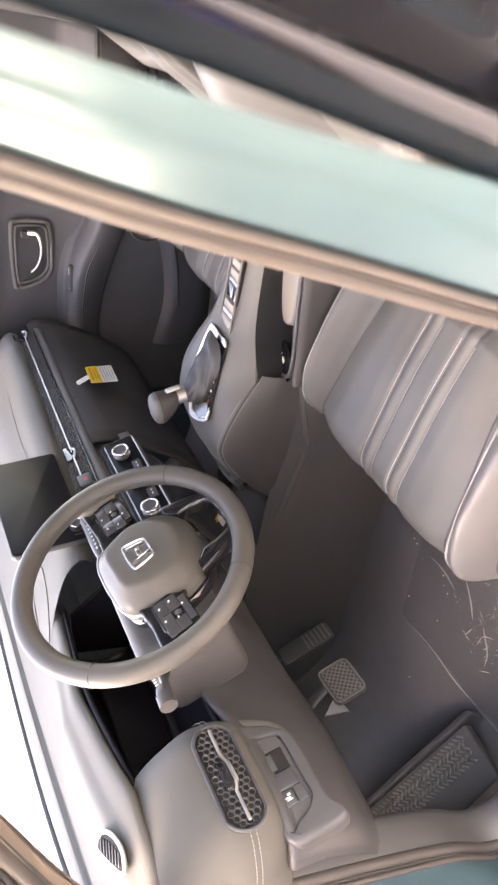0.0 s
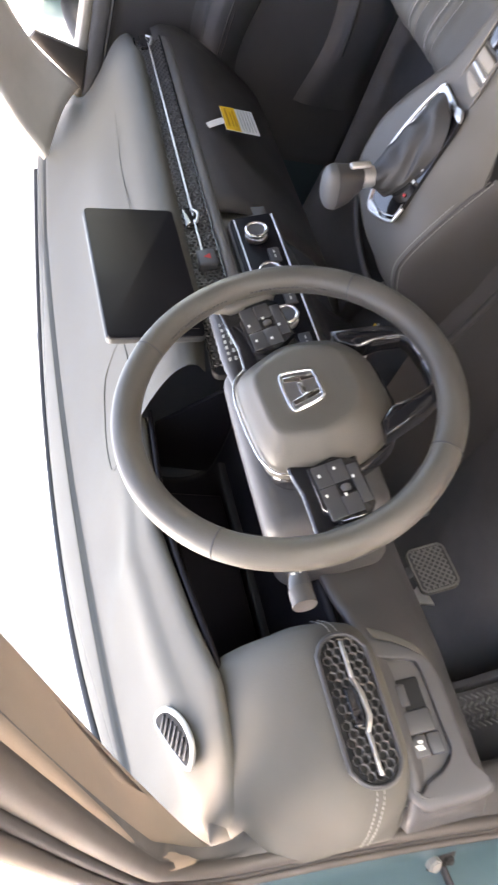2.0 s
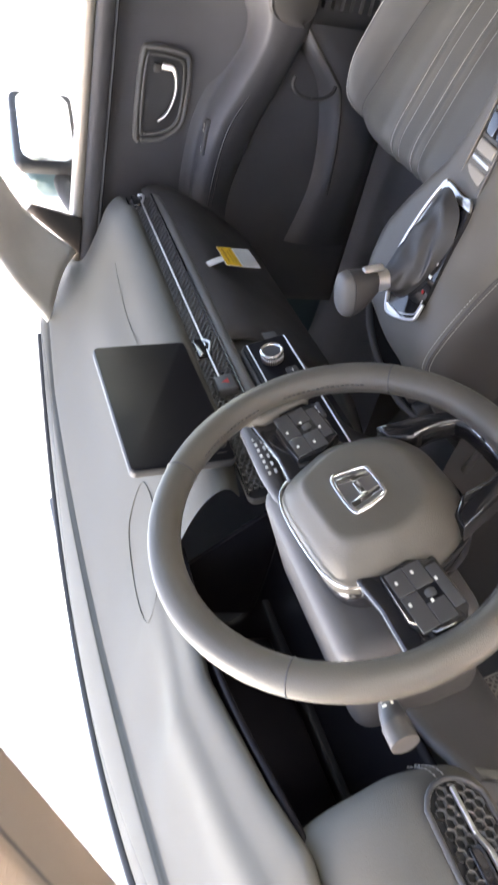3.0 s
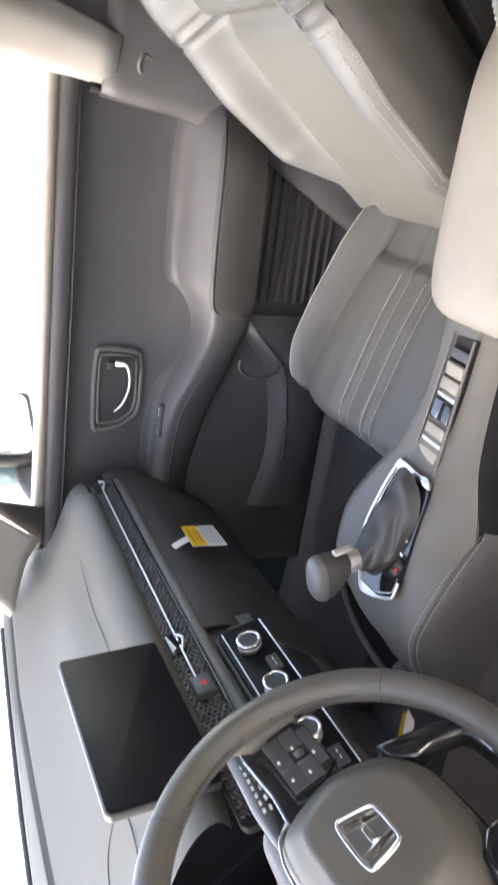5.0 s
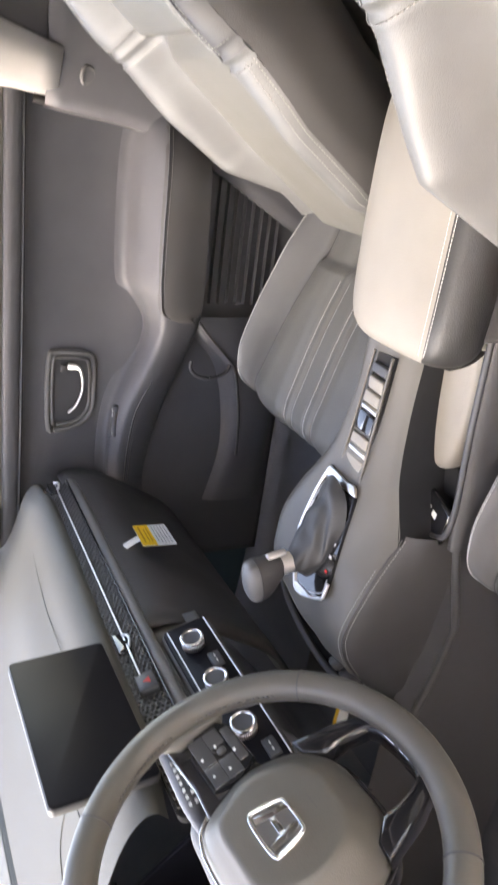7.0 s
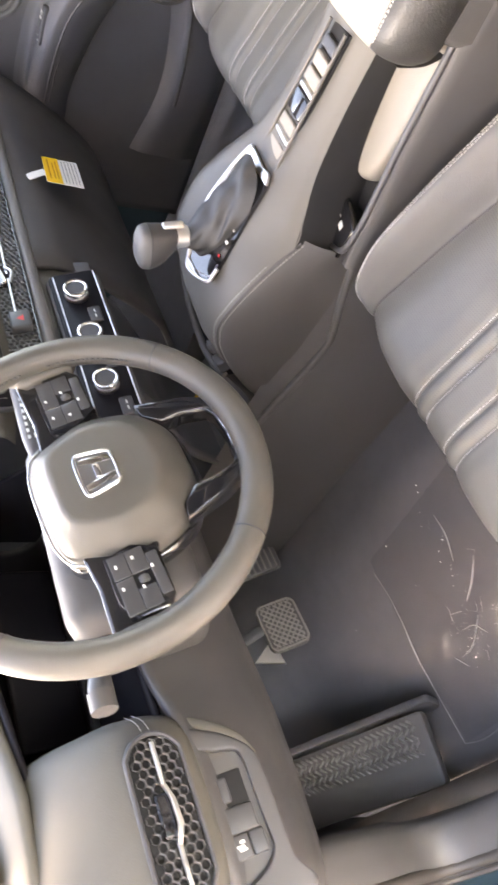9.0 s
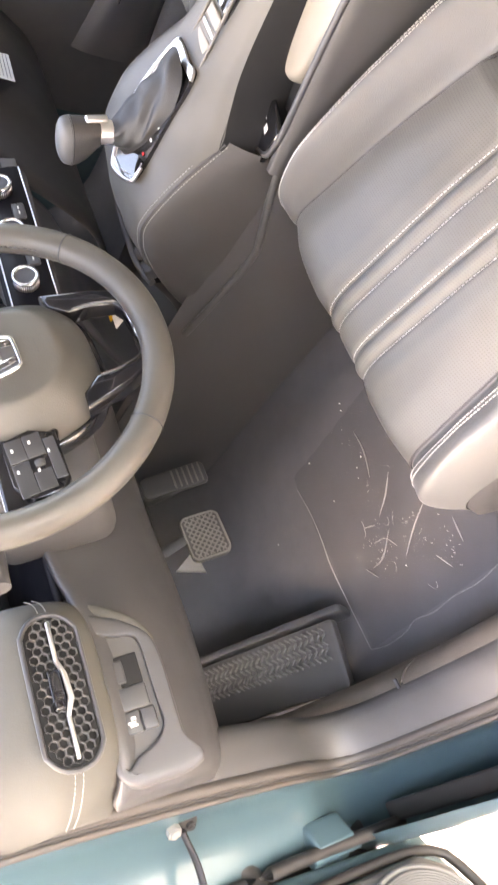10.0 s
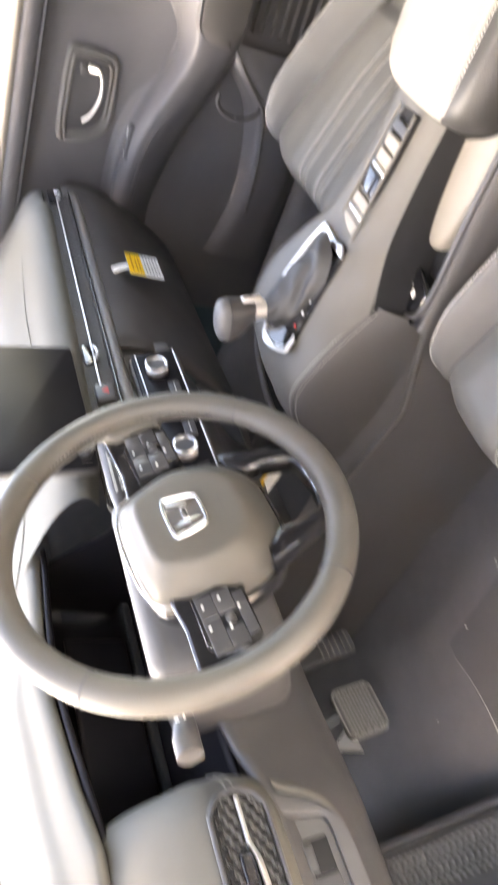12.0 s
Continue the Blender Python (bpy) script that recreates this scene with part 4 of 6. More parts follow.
def steering_wheel():
    """Built with x to the wheel's right, y to its top and z towards the driver."""
    w = thing("steering_wheel", "grey leather steering wheel with gloss black spokes", "steering wheel")
    R = 0.1695
    ringp = [(R * math.sin(a), R * math.cos(a), 0) for a in np.linspace(0, 2 * math.pi, 48, endpoint=False)]
    rim = part("rim", moved(tube(ringp, 0.0158, 120, 18, True, up=(0, 0, 1)), TURN_W), CONSOLE, w, "grey leather rim")
    for a in (47, 137, 223, 313):
        c, s = math.cos(radians(a)), math.sin(radians(a))
        hoop = [((R + 0.0159 * math.cos(b)) * s, (R + 0.0159 * math.cos(b)) * c, 0.0159 * math.sin(b)) for b in np.linspace(0, 2 * math.pi, 16, endpoint=False)]
        part("seam", moved(tube(hoop, 0.0008, 32, 6, True, up=(c, -s, 0)), TURN_W), BLACK, rim)
    for a0, a1 in ((55, 85), (95, 128), (232, 265), (275, 306)):
        arc = [((R - 0.0155) * math.sin(radians(a)), (R - 0.0155) * math.cos(radians(a)), 0.004) for a in np.linspace(a0, a1, 8)]
        part("stitching", moved(stitches(arc, 0.005, 0.0042, 0.0016, up=(0, 0, 1)), TURN_W), LEATHER_DARK, rim)
    hub = [(0.0, 0.043), (0.040, 0.0415), (0.061, 0.032), (0.075, 0.000), (0.081, -0.032), (0.066, -0.080), (0.034, -0.102), (0.0, -0.105)]
    outline = hub + [(-x, y) for x, y in hub[-2:0:-1]]

    def ringat(k, z, dy=0.0):
        return [(x * k, -0.025 + (y + 0.025) * k + dy, z) for x, y in outline]

    rows = [ringat(1.0, -0.052), ringat(1.035, -0.034), ringat(1.03, -0.024), ringat(0.985, -0.015), ringat(0.90, -0.006, 0.001), ringat(0.78, 0.004, 0.002), ringat(0.715, 0.0095, 0.003), ringat(0.68, 0.0118, 0.004), ringat(0.62, 0.0128, 0.004), ringat(0.3, 0.0134, 0.005), ringat(0.02, 0.0136, 0.005)]
    part("airbag_cover", moved(skin(rows, 64, 30, ring=True, caps=True), TURN_W), CONSOLE, w, "grained grey airbag cover")
    part("hub_frame", moved(prism([(x * 1.09, -0.025 + (y + 0.025) * 1.07 - 0.004) for x, y in [(p.x, p.y) for p in smooth_line([(x, y, 0) for x, y in outline], 56, True)]], 0.024, None, 0.004, 2), TURN_W @ pose(0, 0, -0.046)), GLOSS, w, "gloss black frame behind the cover")
    e = TURN_W @ pose(0, -0.019, 0.0135)
    em = [(p.x, p.y) for p in smooth_line([(x, y, 0) for x, y in ((-0.021, 0.017), (0, 0.0185), (0.021, 0.017), (0.0235, 0.010), (0.019, -0.014), (0.013, -0.018), (-0.013, -0.018), (-0.019, -0.014), (-0.0235, 0.010))], 36, True)]
    emb = part("emblem", moved(tube([(x, y, 0.001) for x, y in em], 0.0022, 48, 8, True), e), CHROME_B, w, "chrome badge ring")
    for s in (-1, 1):
        part("emblem_bar", moved(prism([(s * 0.0065, -0.0165), (s * 0.0135, -0.0155), (s * 0.0185, 0.0145), (s * 0.0120, 0.0155), (s * 0.0085, -0.001)][:: s], 0.003, None, 0.001), e @ pose(0, 0, 0.0015)), CHROME_B, emb)
    part("emblem_bar", moved(box((0.015, 0.0065, 0.003), None, 0.001), e @ pose(0, 0.0, 0.0012)), CHROME_B, emb)
    part("emblem_ground", moved(prism([(x * 0.96, y * 0.96) for x, y in em], 0.002, None, 0), e @ pose(0, 0, 0.0004)), PLASTIC, emb)
    bars(w, TURN_W @ pose(0.0, -0.052, 0.0132), [(-0.010 + 0.005 * k, 0.0025, 0.003, 0.003) for k in range(5)] + [(-0.0075 + 0.005 * k, -0.003, 0.003, 0.003) for k in range(4)], PLASTIC, "airbag_mark")
    for s in (-1, 1):
        sp = [(0.060, 0.026), (0.100, 0.022), (0.160, 0.026), (0.163, -0.030), (0.110, -0.034), (0.070, -0.050)]
        part("spoke", moved(prism([(s * x, y) for x, y in sp][:: s], 0.018, None, 0.005, 3), TURN_W @ pose(0, 0, -0.024)), GLOSS, w)
        part("spoke_base", moved(prism([(s * x, y) for x, y in ((0.147, 0.014), (0.166, 0.038), (0.166, -0.050), (0.147, -0.038))][:: s], 0.020, None, 0.008, 4), TURN_W @ pose(0, 0, -0.013)), CONSOLE, w)
        pod = part("button_pod", moved(prism([(s * x, y) for x, y in ((0.078, 0.018), (0.126, 0.020), (0.146, 0.006), (0.147, -0.022), (0.136, -0.031), (0.086, -0.033), (0.074, -0.010))][:: s], 0.014, None, 0.003, 2), TURN_W @ pose(0, -0.010, -0.013)), GLOSS, w, "black button pod")
        for bx, by, bw, bh in ((0.0925, 0.0070, 0.024, 0.0160), (0.1235, 0.0070, 0.0345, 0.0160), (0.0925, -0.0100, 0.024, 0.0165), (0.1305, -0.0100, 0.0205, 0.0165), (0.112, -0.0245, 0.044, 0.0100)):
            part("button", moved(box((bw + 0.0012, bh + 0.0008, 0.004), None, 0.0010), TURN_W @ pose(s * bx, by - 0.010, -0.0076)), SATIN, pod)
        part("roller", moved(disc(0.0058, 0.0075, None, 18, 0.001), TURN_W @ pose(s * 0.1125, -0.0200, -0.0090, 0, 90, 0)), PLASTIC, pod, "knurled thumb roller")
        bars(pod, TURN_W @ pose(0, -0.010, -0.0047), [(s * x, y, 0.0035, 0.0024) for x, y in ((0.092, 0.010), (0.115, 0.011), (0.120, -0.007), (0.089, -0.007), (0.104, -0.021))])
        part("chrome_edge", moved(tube([(s * x, y, -0.020) for x, y in ((0.0, 0.0480), (0.024, 0.0472), (0.044, 0.0448), (0.063, 0.0365), (0.074, 0.020), (0.084, 0.0135), (0.100, 0.0115), (0.126, 0.0115))], 0.0015, 44, 8), TURN_W), CHROME_B, w, "chrome edging")
        arm = [(0.056, -0.082), (0.074, -0.080), (0.062, -0.128), (0.051, -0.152), (0.034, -0.162), (0.0, -0.167), (0.0, -0.153), (0.026, -0.151), (0.035, -0.146), (0.041, -0.122), (0.041, -0.100)]
        part("lower_arm", moved(prism([(s * x, y) for x, y in arm][:: -s], 0.024, None, 0.004, 3), TURN_W @ pose(0, 0, -0.019)), GLOSS, w, "gloss black lower spoke arm")
        part("chrome_edge", moved(tube([(s * x, y, -0.0068) for x, y in ((0.043, -0.104), (0.043, -0.122), (0.037, -0.146), (0.027, -0.1525), (0.004, -0.1545))], 0.0012, 40, 6), TURN_W), CHROME_B, w)
    c = thing("steering_column", "dark plastic steering column with control stalks", "steering column")
    part("shroud", moved(box((0.236, 0.142, 0.17), pose(0, -0.014, -0.148), 0.024, 5), WHEEL), PLASTIC, c, "dark plastic column shroud")
    part("shroud_collar", moved(disc(0.062, 0.03, pose(0, -0.025, -0.060), 36, 0.006), WHEEL), BLACK, c)
    st = part("stalk", moved(tube([(-0.09, 0.012, -0.110), (-0.13, 0.028, -0.088), (-0.165, 0.036, -0.066), (-0.192, 0.038, -0.060)], lambda t: 0.007 + 0.005 * ease((t - 0.55) * 3), 24, 14), WHEEL), BLACK, c, "turn signal stalk with a pale tip")
    part("tip", moved(tube([(-0.178, 0.038, -0.061), (-0.196, 0.038, -0.059)], 0.0125, 6, 16), WHEEL), PLASTIC, st)
    bars(st, WHEEL @ pose(-0.155, 0.038, -0.0485), [(0.0045 * k - 0.010, 0.003, 0.0025, 0.004) for k in range(5)] + [(-0.004, -0.004, 0.014, 0.002)])
    st = part("stalk", moved(tube([(0.05, 0.03, -0.075), (0.09, 0.038, -0.068), (0.15, 0.038, -0.062), (0.188, 0.038, -0.060)], lambda t: 0.009 + 0.004 * ease((t - 0.25) * 3), 24, 14), WHEEL), BLACK, c, "wiper stalk with pale symbols")
    bars(st, WHEEL @ pose(0.14, 0.038, -0.0485), [(0.009 * k - 0.03, 0.003, 0.005, 0.003) for k in range(7)] + [(0.012 * k - 0.03, -0.004, 0.006, 0.003) for k in range(5)])


steering_wheel()


# ---- seats ----
def seat(yc, hx, label, rest, lean=36, fold=0.37, broad=1.03, drop=0.0, pitch=0.0, swell=0.0):
    """A front seat about y = yc, with its backrest's foot at x = hx; drop and pitch lower the cushion."""
    s = thing("car_seat", label, "car seat", group="front seats")
    path = smooth_line([(0.085, 0, 0.34), (0.052, 0, 0.42), (0.036, 0, 0.480), (0.044, 0, 0.522), (0.080, 0, 0.541), (0.15, 0, 0.529), (0.25, 0, 0.505), (0.34, 0, 0.476), (0.42, 0, 0.456), (0.52, 0, 0.440)], 201)
    path = [Vector((p.x, 0, p.z - drop - pitch * max(0.0, p.x))) for p in path]

    def seam(x, side):
        return float(np.interp(x, (0.05, 0.10, 0.20, 0.34, 0.52), (0.190, 0.186, 0.172, 0.150, 0.135))) - (0.020 if outboard(side) else 0.0)

    def outboard(side):
        return side < 0 and yc < 0

    def cush(q, v):
        p = path[int(round(v * 200))]
        crown = ease((p.z - (0.485 - drop - 0.5 * pitch)) / 0.05) if p.x < 0.12 else 1.0
        rise = ease((p.x - 0.03) / 0.15) * (1 - 0.75 * ease((p.x - 0.34) / 0.16))
        side = 1 if q >= 0 else -1
        sm, wide = seam(p.x, side), 0.232 if outboard(side) else 0.222
        if abs(q) <= 0.5:
            d = sm * abs(q) / 0.5
            z = -0.007 * (d / sm) ** 6 * crown + 0.005 * crown * ease((d - 0.052) / 0.03) * ease((sm - d) / 0.05)
            for g in (0.0245, 0.0485):
                z -= 0.0055 * math.exp(-(((d - g) / 0.0042) ** 2)) * crown
            z += 0.0020 * math.exp(-(((d - 0.0365) / 0.007) ** 2)) * crown
            z -= 0.012 * ease((p.x - 0.345) / 0.012)
        else:
            t = (abs(q) - 0.5) / 0.5
            d = sm + (wide - sm) * t
            z = -0.010 * (1 - ease(t * 3.0)) + (0.006 + 0.044 * rise) * ease(t * 1.35) - (0.060 + 0.03 * rise) * max(0, (t - 0.70) / 0.30) ** 2.4
        back = (0.006 if outboard(side) else 0.030) * (d / wide) ** 4 * (1 - ease((p.x - 0.03) / 0.10))
        return Vector((p.x + back, yc + side * d, p.z + z))

    part("cushion_insert", field(cush, -0.5, 0.5, 150, 90), PERF, s, "perforated grey leather centre panel")
    part("bolster", field(cush, 0.5, 1.0, 34, 80), LEATHER, s)
    part("bolster", field(cush, -1.0, -0.5, 34, 80), LEATHER, s)
    for q in (-0.5, 0.5):
        part("seam", tube([cush(q, v) + Vector((0, 0, -0.0004)) for v in np.linspace(0.10, 0.99, 30)], 0.0015, 90, 6), LEATHER_DARK, s)
    for q in (-1.0, 1.0):
        edge = [cush(q, v) for v in np.linspace(0, 1, 16)]
        part("side_skirt", skin([edge, [Vector((p.x, p.y + 0.006 * q, p.z - 0.03)) for p in edge], [Vector((p.x, p.y - 0.01 * q, 0.33)) for p in edge]], 40, 10), LEATHER_DARK, s)
    part("base", box((0.40, 0.40, 0.06), pose(0.30, yc, 0.33), 0.01), BLACK, s)
    for side in (-1, 1):
        part("seat_rail", box((0.52, 0.03, 0.03), pose(0.26, yc + side * 0.17, 0.30), 0.004), BLACK, s)
    for g in (0.0215, 0.0515):
        for side in (-1, 1):
            line = [cush(side * 0.5 * g / seam(path[int(v * 200)].x, side), v) + Vector((0, 0, 0.0008)) for v in np.linspace(0.17, 0.72, 18)]
            part("stitching", stitches(line, 0.0050, 0.0044, 0.0012), THREAD, s, "pale grey twin stitching")
    for side in (-1, 1):
        for q in ((0.64, 0.70) if side < 0 and yc < 0 else (0.845, 0.885)):
            part("stitching", stitches([cush(side * q, v) + Vector((0, 0, 0.0016)) for v in np.linspace(0.15, 0.90, 18)], 0.0050, 0.0042, 0.0011), THREAD, s)
    # backrest
    rec = radians(lean)
    up, fwd = Vector((math.sin(rec), 0, math.cos(rec))), Vector((-math.cos(rec), 0, math.sin(rec)))
    foot = Vector((hx, yc, 0.50))

    def half(h):
        return broad * float(np.interp(h, (0, 0.06, 0.14, 0.30, 0.42, 0.52, 0.60, 0.65), (0.185, 0.205, 0.228, 0.238, 0.233, 0.212, 0.168, 0.11)))

    def back(q, v):
        h = -0.04 + 0.69 * v
        w, side = half(h), 1 if q >= 0 else -1
        sm = w * float(np.interp(h, (0.0, fold - 0.04, fold + 0.02, fold + 0.14, 0.60), (0.66, 0.56, 0.50, 0.56, 0.62)))
        if abs(q) <= 0.5:
            d = sm * abs(q) / 0.5
            edge = ease((1 - d / sm) * 4.5)
            f = -0.004 - 0.010 * (d / sm) ** 6 + 0.004 * math.sin(math.pi * v)
            f += 0.026 * ease((h - fold - 0.004) / 0.030) * edge * ease((fold + 0.20 - h) / 0.05) - 0.008 * math.exp(-(((h - fold) / 0.006) ** 2))
            f += 0.010 * ease((fold - 0.004 - h) / 0.025) * edge
        else:
            t = (abs(q) - 0.5) / 0.5
            d = sm + (w - sm) * t
            peak = float(np.interp(h, (0.02, 0.12, 0.26, fold - 0.02, fold + 0.06, 0.52, 0.58, 0.65), (0.015, 0.058 + 0.4 * swell, 0.068 + swell, 0.062, 0.064, 0.056, 0.040, 0.0)))
            f = -0.012 + peak * ease(t * 1.45) - 0.022 * max(0, (t - 0.72) / 0.28) ** 2
            for o, deep in ((0.0, 0.007), (0.022, 0.005)):
                f -= (1 - 0.6 * t**3) * deep * math.exp(-(((h - fold - o) / 0.0045) ** 2))
        f -= 0.05 * max(0, (h - 0.56) / 0.09) ** 2
        return foot + up * h + fwd * f + Vector((0, side * d, 0))

    def strip(q0, q1, v0, v1, nq, nv):
        return field(lambda q, v: back(q, v0 + (v1 - v0) * v), q0, q1, nq, nv)

    vf = (fold + 0.011 + 0.04) / 0.69
    part("back_insert", field(back, -0.5, 0.5, 60, 110), PERF, s, "perforated grey leather back panel")
    for q in (-0.5, 0.5):
        part("seam", tube([back(q, v) for v in np.linspace(0.06, 0.93, 40)], 0.0014, 100, 6), LEATHER_DARK, s)
    for a, b in ((0.5, 1.0), (-1.0, -0.5)):
        part("back_bolster", strip(a, b, 0.0, vf, 30, 70), LEATHER, s)
    for a, b, c, d in ((0.5, 0.87, 0.87, 1.0), (-0.87, -0.5, -1.0, -0.87)):
        part("back_wing", strip(a, b, vf, 1.0, 24, 50), LEATHER, s)
        part("wing_edge", strip(c, d, vf, 1.0, 10, 50), LEATHER_DARK, s, "dark leather wing edging")
    for q in (-1.0, 1.0):
        edge = [back(q, v) for v in np.linspace(0, 1, 28)]
        part("side_panel", skin([edge, [p - fwd * 0.03 + Vector((0, q * 0.010, 0)) for p in edge], [p - fwd * 0.09 + Vector((0, q * 0.006, 0)) for p in edge], [p - fwd * 0.13 - Vector((0, q * 0.02, 0)) for p in edge]], 50, 14), LEATHER_DARK, s, "dark leather side panel")
        for o in (0.955, 0.990):
            part("stitching", stitches([back(q * o, v) + fwd * 0.0012 for v in np.linspace(0.10, vf - 0.02, 16)], 0.0052, 0.0036, 0.0011, up=fwd), THREAD_DIM, s)
        for o in (0.845, 0.885):
            part("stitching", stitches([back(q * o, v) + fwd * 0.0012 for v in np.linspace(vf + 0.01, 0.94, 12)], 0.0052, 0.0036, 0.0011, up=fwd), THREAD_DIM, s)
        part("wing_seam", tube([back(q * 0.868, v) + fwd * 0.0006 for v in np.linspace(vf, 0.95, 16)], 0.0014, 50, 6), BLACK, s)
    for side in (-1, 1):
        for o in (-0.008, 0.030):
            part("stitching", stitches([back(side * q, (fold + o + 0.04) / 0.69) + fwd * 0.0012 for q in np.linspace(0.54, 0.98, 10)], 0.0052, 0.0036, 0.0011, up=fwd), THREAD_DIM, s)
    rear = [[foot + up * h - fwd * 0.12 + Vector((0, y, 0)) for y in np.linspace(-half(h) + 0.02, half(h) - 0.02, 6)] for h in (-0.04, 0.2, 0.4, 0.56, 0.65)]
    part("back_shell", skin(rear, 20, 20), LEATHER_DARK, s)
    crown = [back(q, 1.0) for q in np.linspace(-1, 1, 9)]
    part("back_top", skin([crown, [p - fwd * 0.04 + up * 0.012 for p in crown], [p - fwd * 0.10 for p in crown]], 24, 10), LEATHER, s)
    m = Matrix.Translation((hx + rest[0], yc, rest[1])) @ pose(0, 0, 0, 0, 18, 0) @ Matrix(((-1, 0, 0), (0, 1, 0), (0, 0, 1))).to_4x4()
    hr = part("headrest", box((0.115, 0.27, 0.19), m, 0.045, 6), LEATHER_DARK, s)
    part("stitching", stitches([m @ Vector((0.058, y, -0.055)) for y in np.linspace(-0.10, 0.10, 6)], 0.0052, 0.0036, 0.0012, up=fwd), THREAD, hr)
    for y in (-0.055, 0.055):
        part("headrest_post", tube([foot + up * 0.58 - fwd * 0.04 + Vector((0, y, 0)), Vector((hx + rest[0] - 0.005, yc + y, rest[1] - 0.05))], 0.006, 6, 12), CHROME, s, "chrome headrest post")
    return s


seat(-0.372, 0.462, "grey perforated leather driver's seat with pale stitching", (0.44, 1.17), 37, 0.41, 1.03, swell=0.035)
seat(0.364, 0.455, "grey perforated leather passenger seat with pale stitching", (0.345, 1.115), drop=0.020, pitch=0.055)


# ---- centre console ----
def console():
    c = thing("centre_console", "grey leather-covered bridge console with open side pocket", "console")
    # bridge: x, top height, stitched edge (y, z), passenger edge
    spine = ((-0.125, 0.638, -0.082, 0.634, -0.076), (-0.10, 0.662, -0.087, 0.654, -0.045), (-0.07, 0.684, -0.092, 0.673, 0.010), (-0.03, 0.693, -0.096, 0.683, 0.098), (0.04, 0.687, -0.100, 0.663, 0.118),
             (0.10, 0.673, -0.099, 0.630, 0.104), (0.14, 0.663, -0.088, 0.630, 0.084), (0.19, 0.653, -0.072, 0.630, 0.060), (0.27, 0.645, -0.062, 0.626, 0.044), (0.36, 0.643, -0.060, 0.622, 0.041), (0.46, 0.642, -0.06, 0.622, 0.040))
    rows = []
    for x, z, yl, zl, yr in spine:
        w = yr - yl
        rows.append([(x, yl, zl), (x, yl + 0.10 * w, zl + 0.5 * (z - zl)), (x, yl + 0.28 * w, z - 0.001), (x, yl + 0.55 * w, z + 0.002), (x, yr - 0.16 * w, z + 0.003), (x, yr - 0.04 * w, z - 0.006), (x, yr + 0.003, z - 0.032), (x, yr, z - 0.08)])
    part("bridge", skin(rows, 60, 80), CONSOLE, c, "grey leather bridge")
    nose = ((-0.28, 0.47, -0.062, 0.46, 0), (-0.215, 0.555, -0.066, 0.545, 0), (-0.17, 0.60, -0.075, 0.592, 0))
    rows = [[(x, yl, zl), (x, yl - 0.006, zl - 0.008), (x, yl - 0.012, zl - 0.03), (x, yl - 0.016, 0.62 * zl + 0.18), (x, yl - 0.015, min(0.515, zl - 0.05))] for x, z, yl, zl, yr in nose + spine[:5]]
    rows.append([(0.112, -0.096, 0.620), (0.112, -0.102, 0.612), (0.112, -0.110, 0.595), (0.112, -0.115, 0.57), (0.112, -0.114, 0.515)])
    # Same leather as the top; the darker colour carries the side's shade.
    part("bridge_side", skin(rows, 26, 50), LEATHER_DARK, c, "grey leather side of the bridge, darkened for shade")
    part("bridge_nose", skin([[(x, yl, zl), (x, yl + 0.006, zl + 0.002), (x - 0.004, yl + 0.020, zl - 0.012), (x - 0.006, yl + 0.026, zl - 0.09)] for x, z, yl, zl, yr in nose + spine[:1]], 14, 16), CONSOLE, c)
    # Flank lies in shadow above the pocket; black colour paints that shade.
    part("shaded_flank", skin([[(x, yl, zl), (x, yl - 0.002, zl - 0.03), (x, yl + 0.004, 0.49)] for x, z, yl, zl, yr in spine[5:]], 10, 30), MATTE, c)
    part("wall", skin([[(-0.85, -0.13, 0.30), (-0.85, -0.125, 0.42), (-0.85, -0.12, 0.52), (-0.85, -0.11, 0.60)], [(-0.40, -0.135, 0.29), (-0.40, -0.128, 0.40), (-0.40, -0.112, 0.50), (-0.40, -0.10, 0.57)], [(-0.20, -0.142, 0.28), (-0.20, -0.132, 0.40), (-0.20, -0.112, 0.50), (-0.20, -0.086, 0.552)], [(-0.04, -0.148, 0.28), (-0.04, -0.138, 0.40), (-0.04, -0.122, 0.49), (-0.04, -0.108, 0.552)], [(0.112, -0.152, 0.28), (0.112, -0.144, 0.40), (0.112, -0.130, 0.49), (0.112, -0.114, 0.552)]], 24, 40), KNEE, c, "dark grey side wall")
    part("wall", skin([[(-0.85, 0.14, 0.30), (-0.85, 0.13, 0.50), (-0.85, 0.115, 0.57)], [(-0.36, 0.14, 0.30), (-0.30, 0.13, 0.50), (-0.21, 0.115, 0.57)], [(-0.04, 0.145, 0.29), (-0.04, 0.13, 0.5), (-0.04, 0.095, 0.62)], [(0.30, 0.13, 0.29), (0.30, 0.11, 0.5), (0.30, 0.060, 0.60)], [(0.60, 0.13, 0.29), (0.60, 0.11, 0.5), (0.60, 0.055, 0.60)]], 20, 36), PLASTIC, c)
    # Ridge in plastic paler than the wall, painting the highlight along its crease.
    part("crease_highlight", tube([(-0.25, -0.104, 0.531), (-0.15, -0.112, 0.515), (-0.055, -0.118, 0.505), (-0.02, -0.120, 0.512), (0.04, -0.119, 0.530), (0.105, -0.116, 0.545)], 0.0060, 40, 10), PLASTIC, c)
    # side pocket with its low outer wall
    rail = ((0.105, 0.574), (0.16, 0.581), (0.23, 0.587), (0.32, 0.594), (0.55, 0.606))
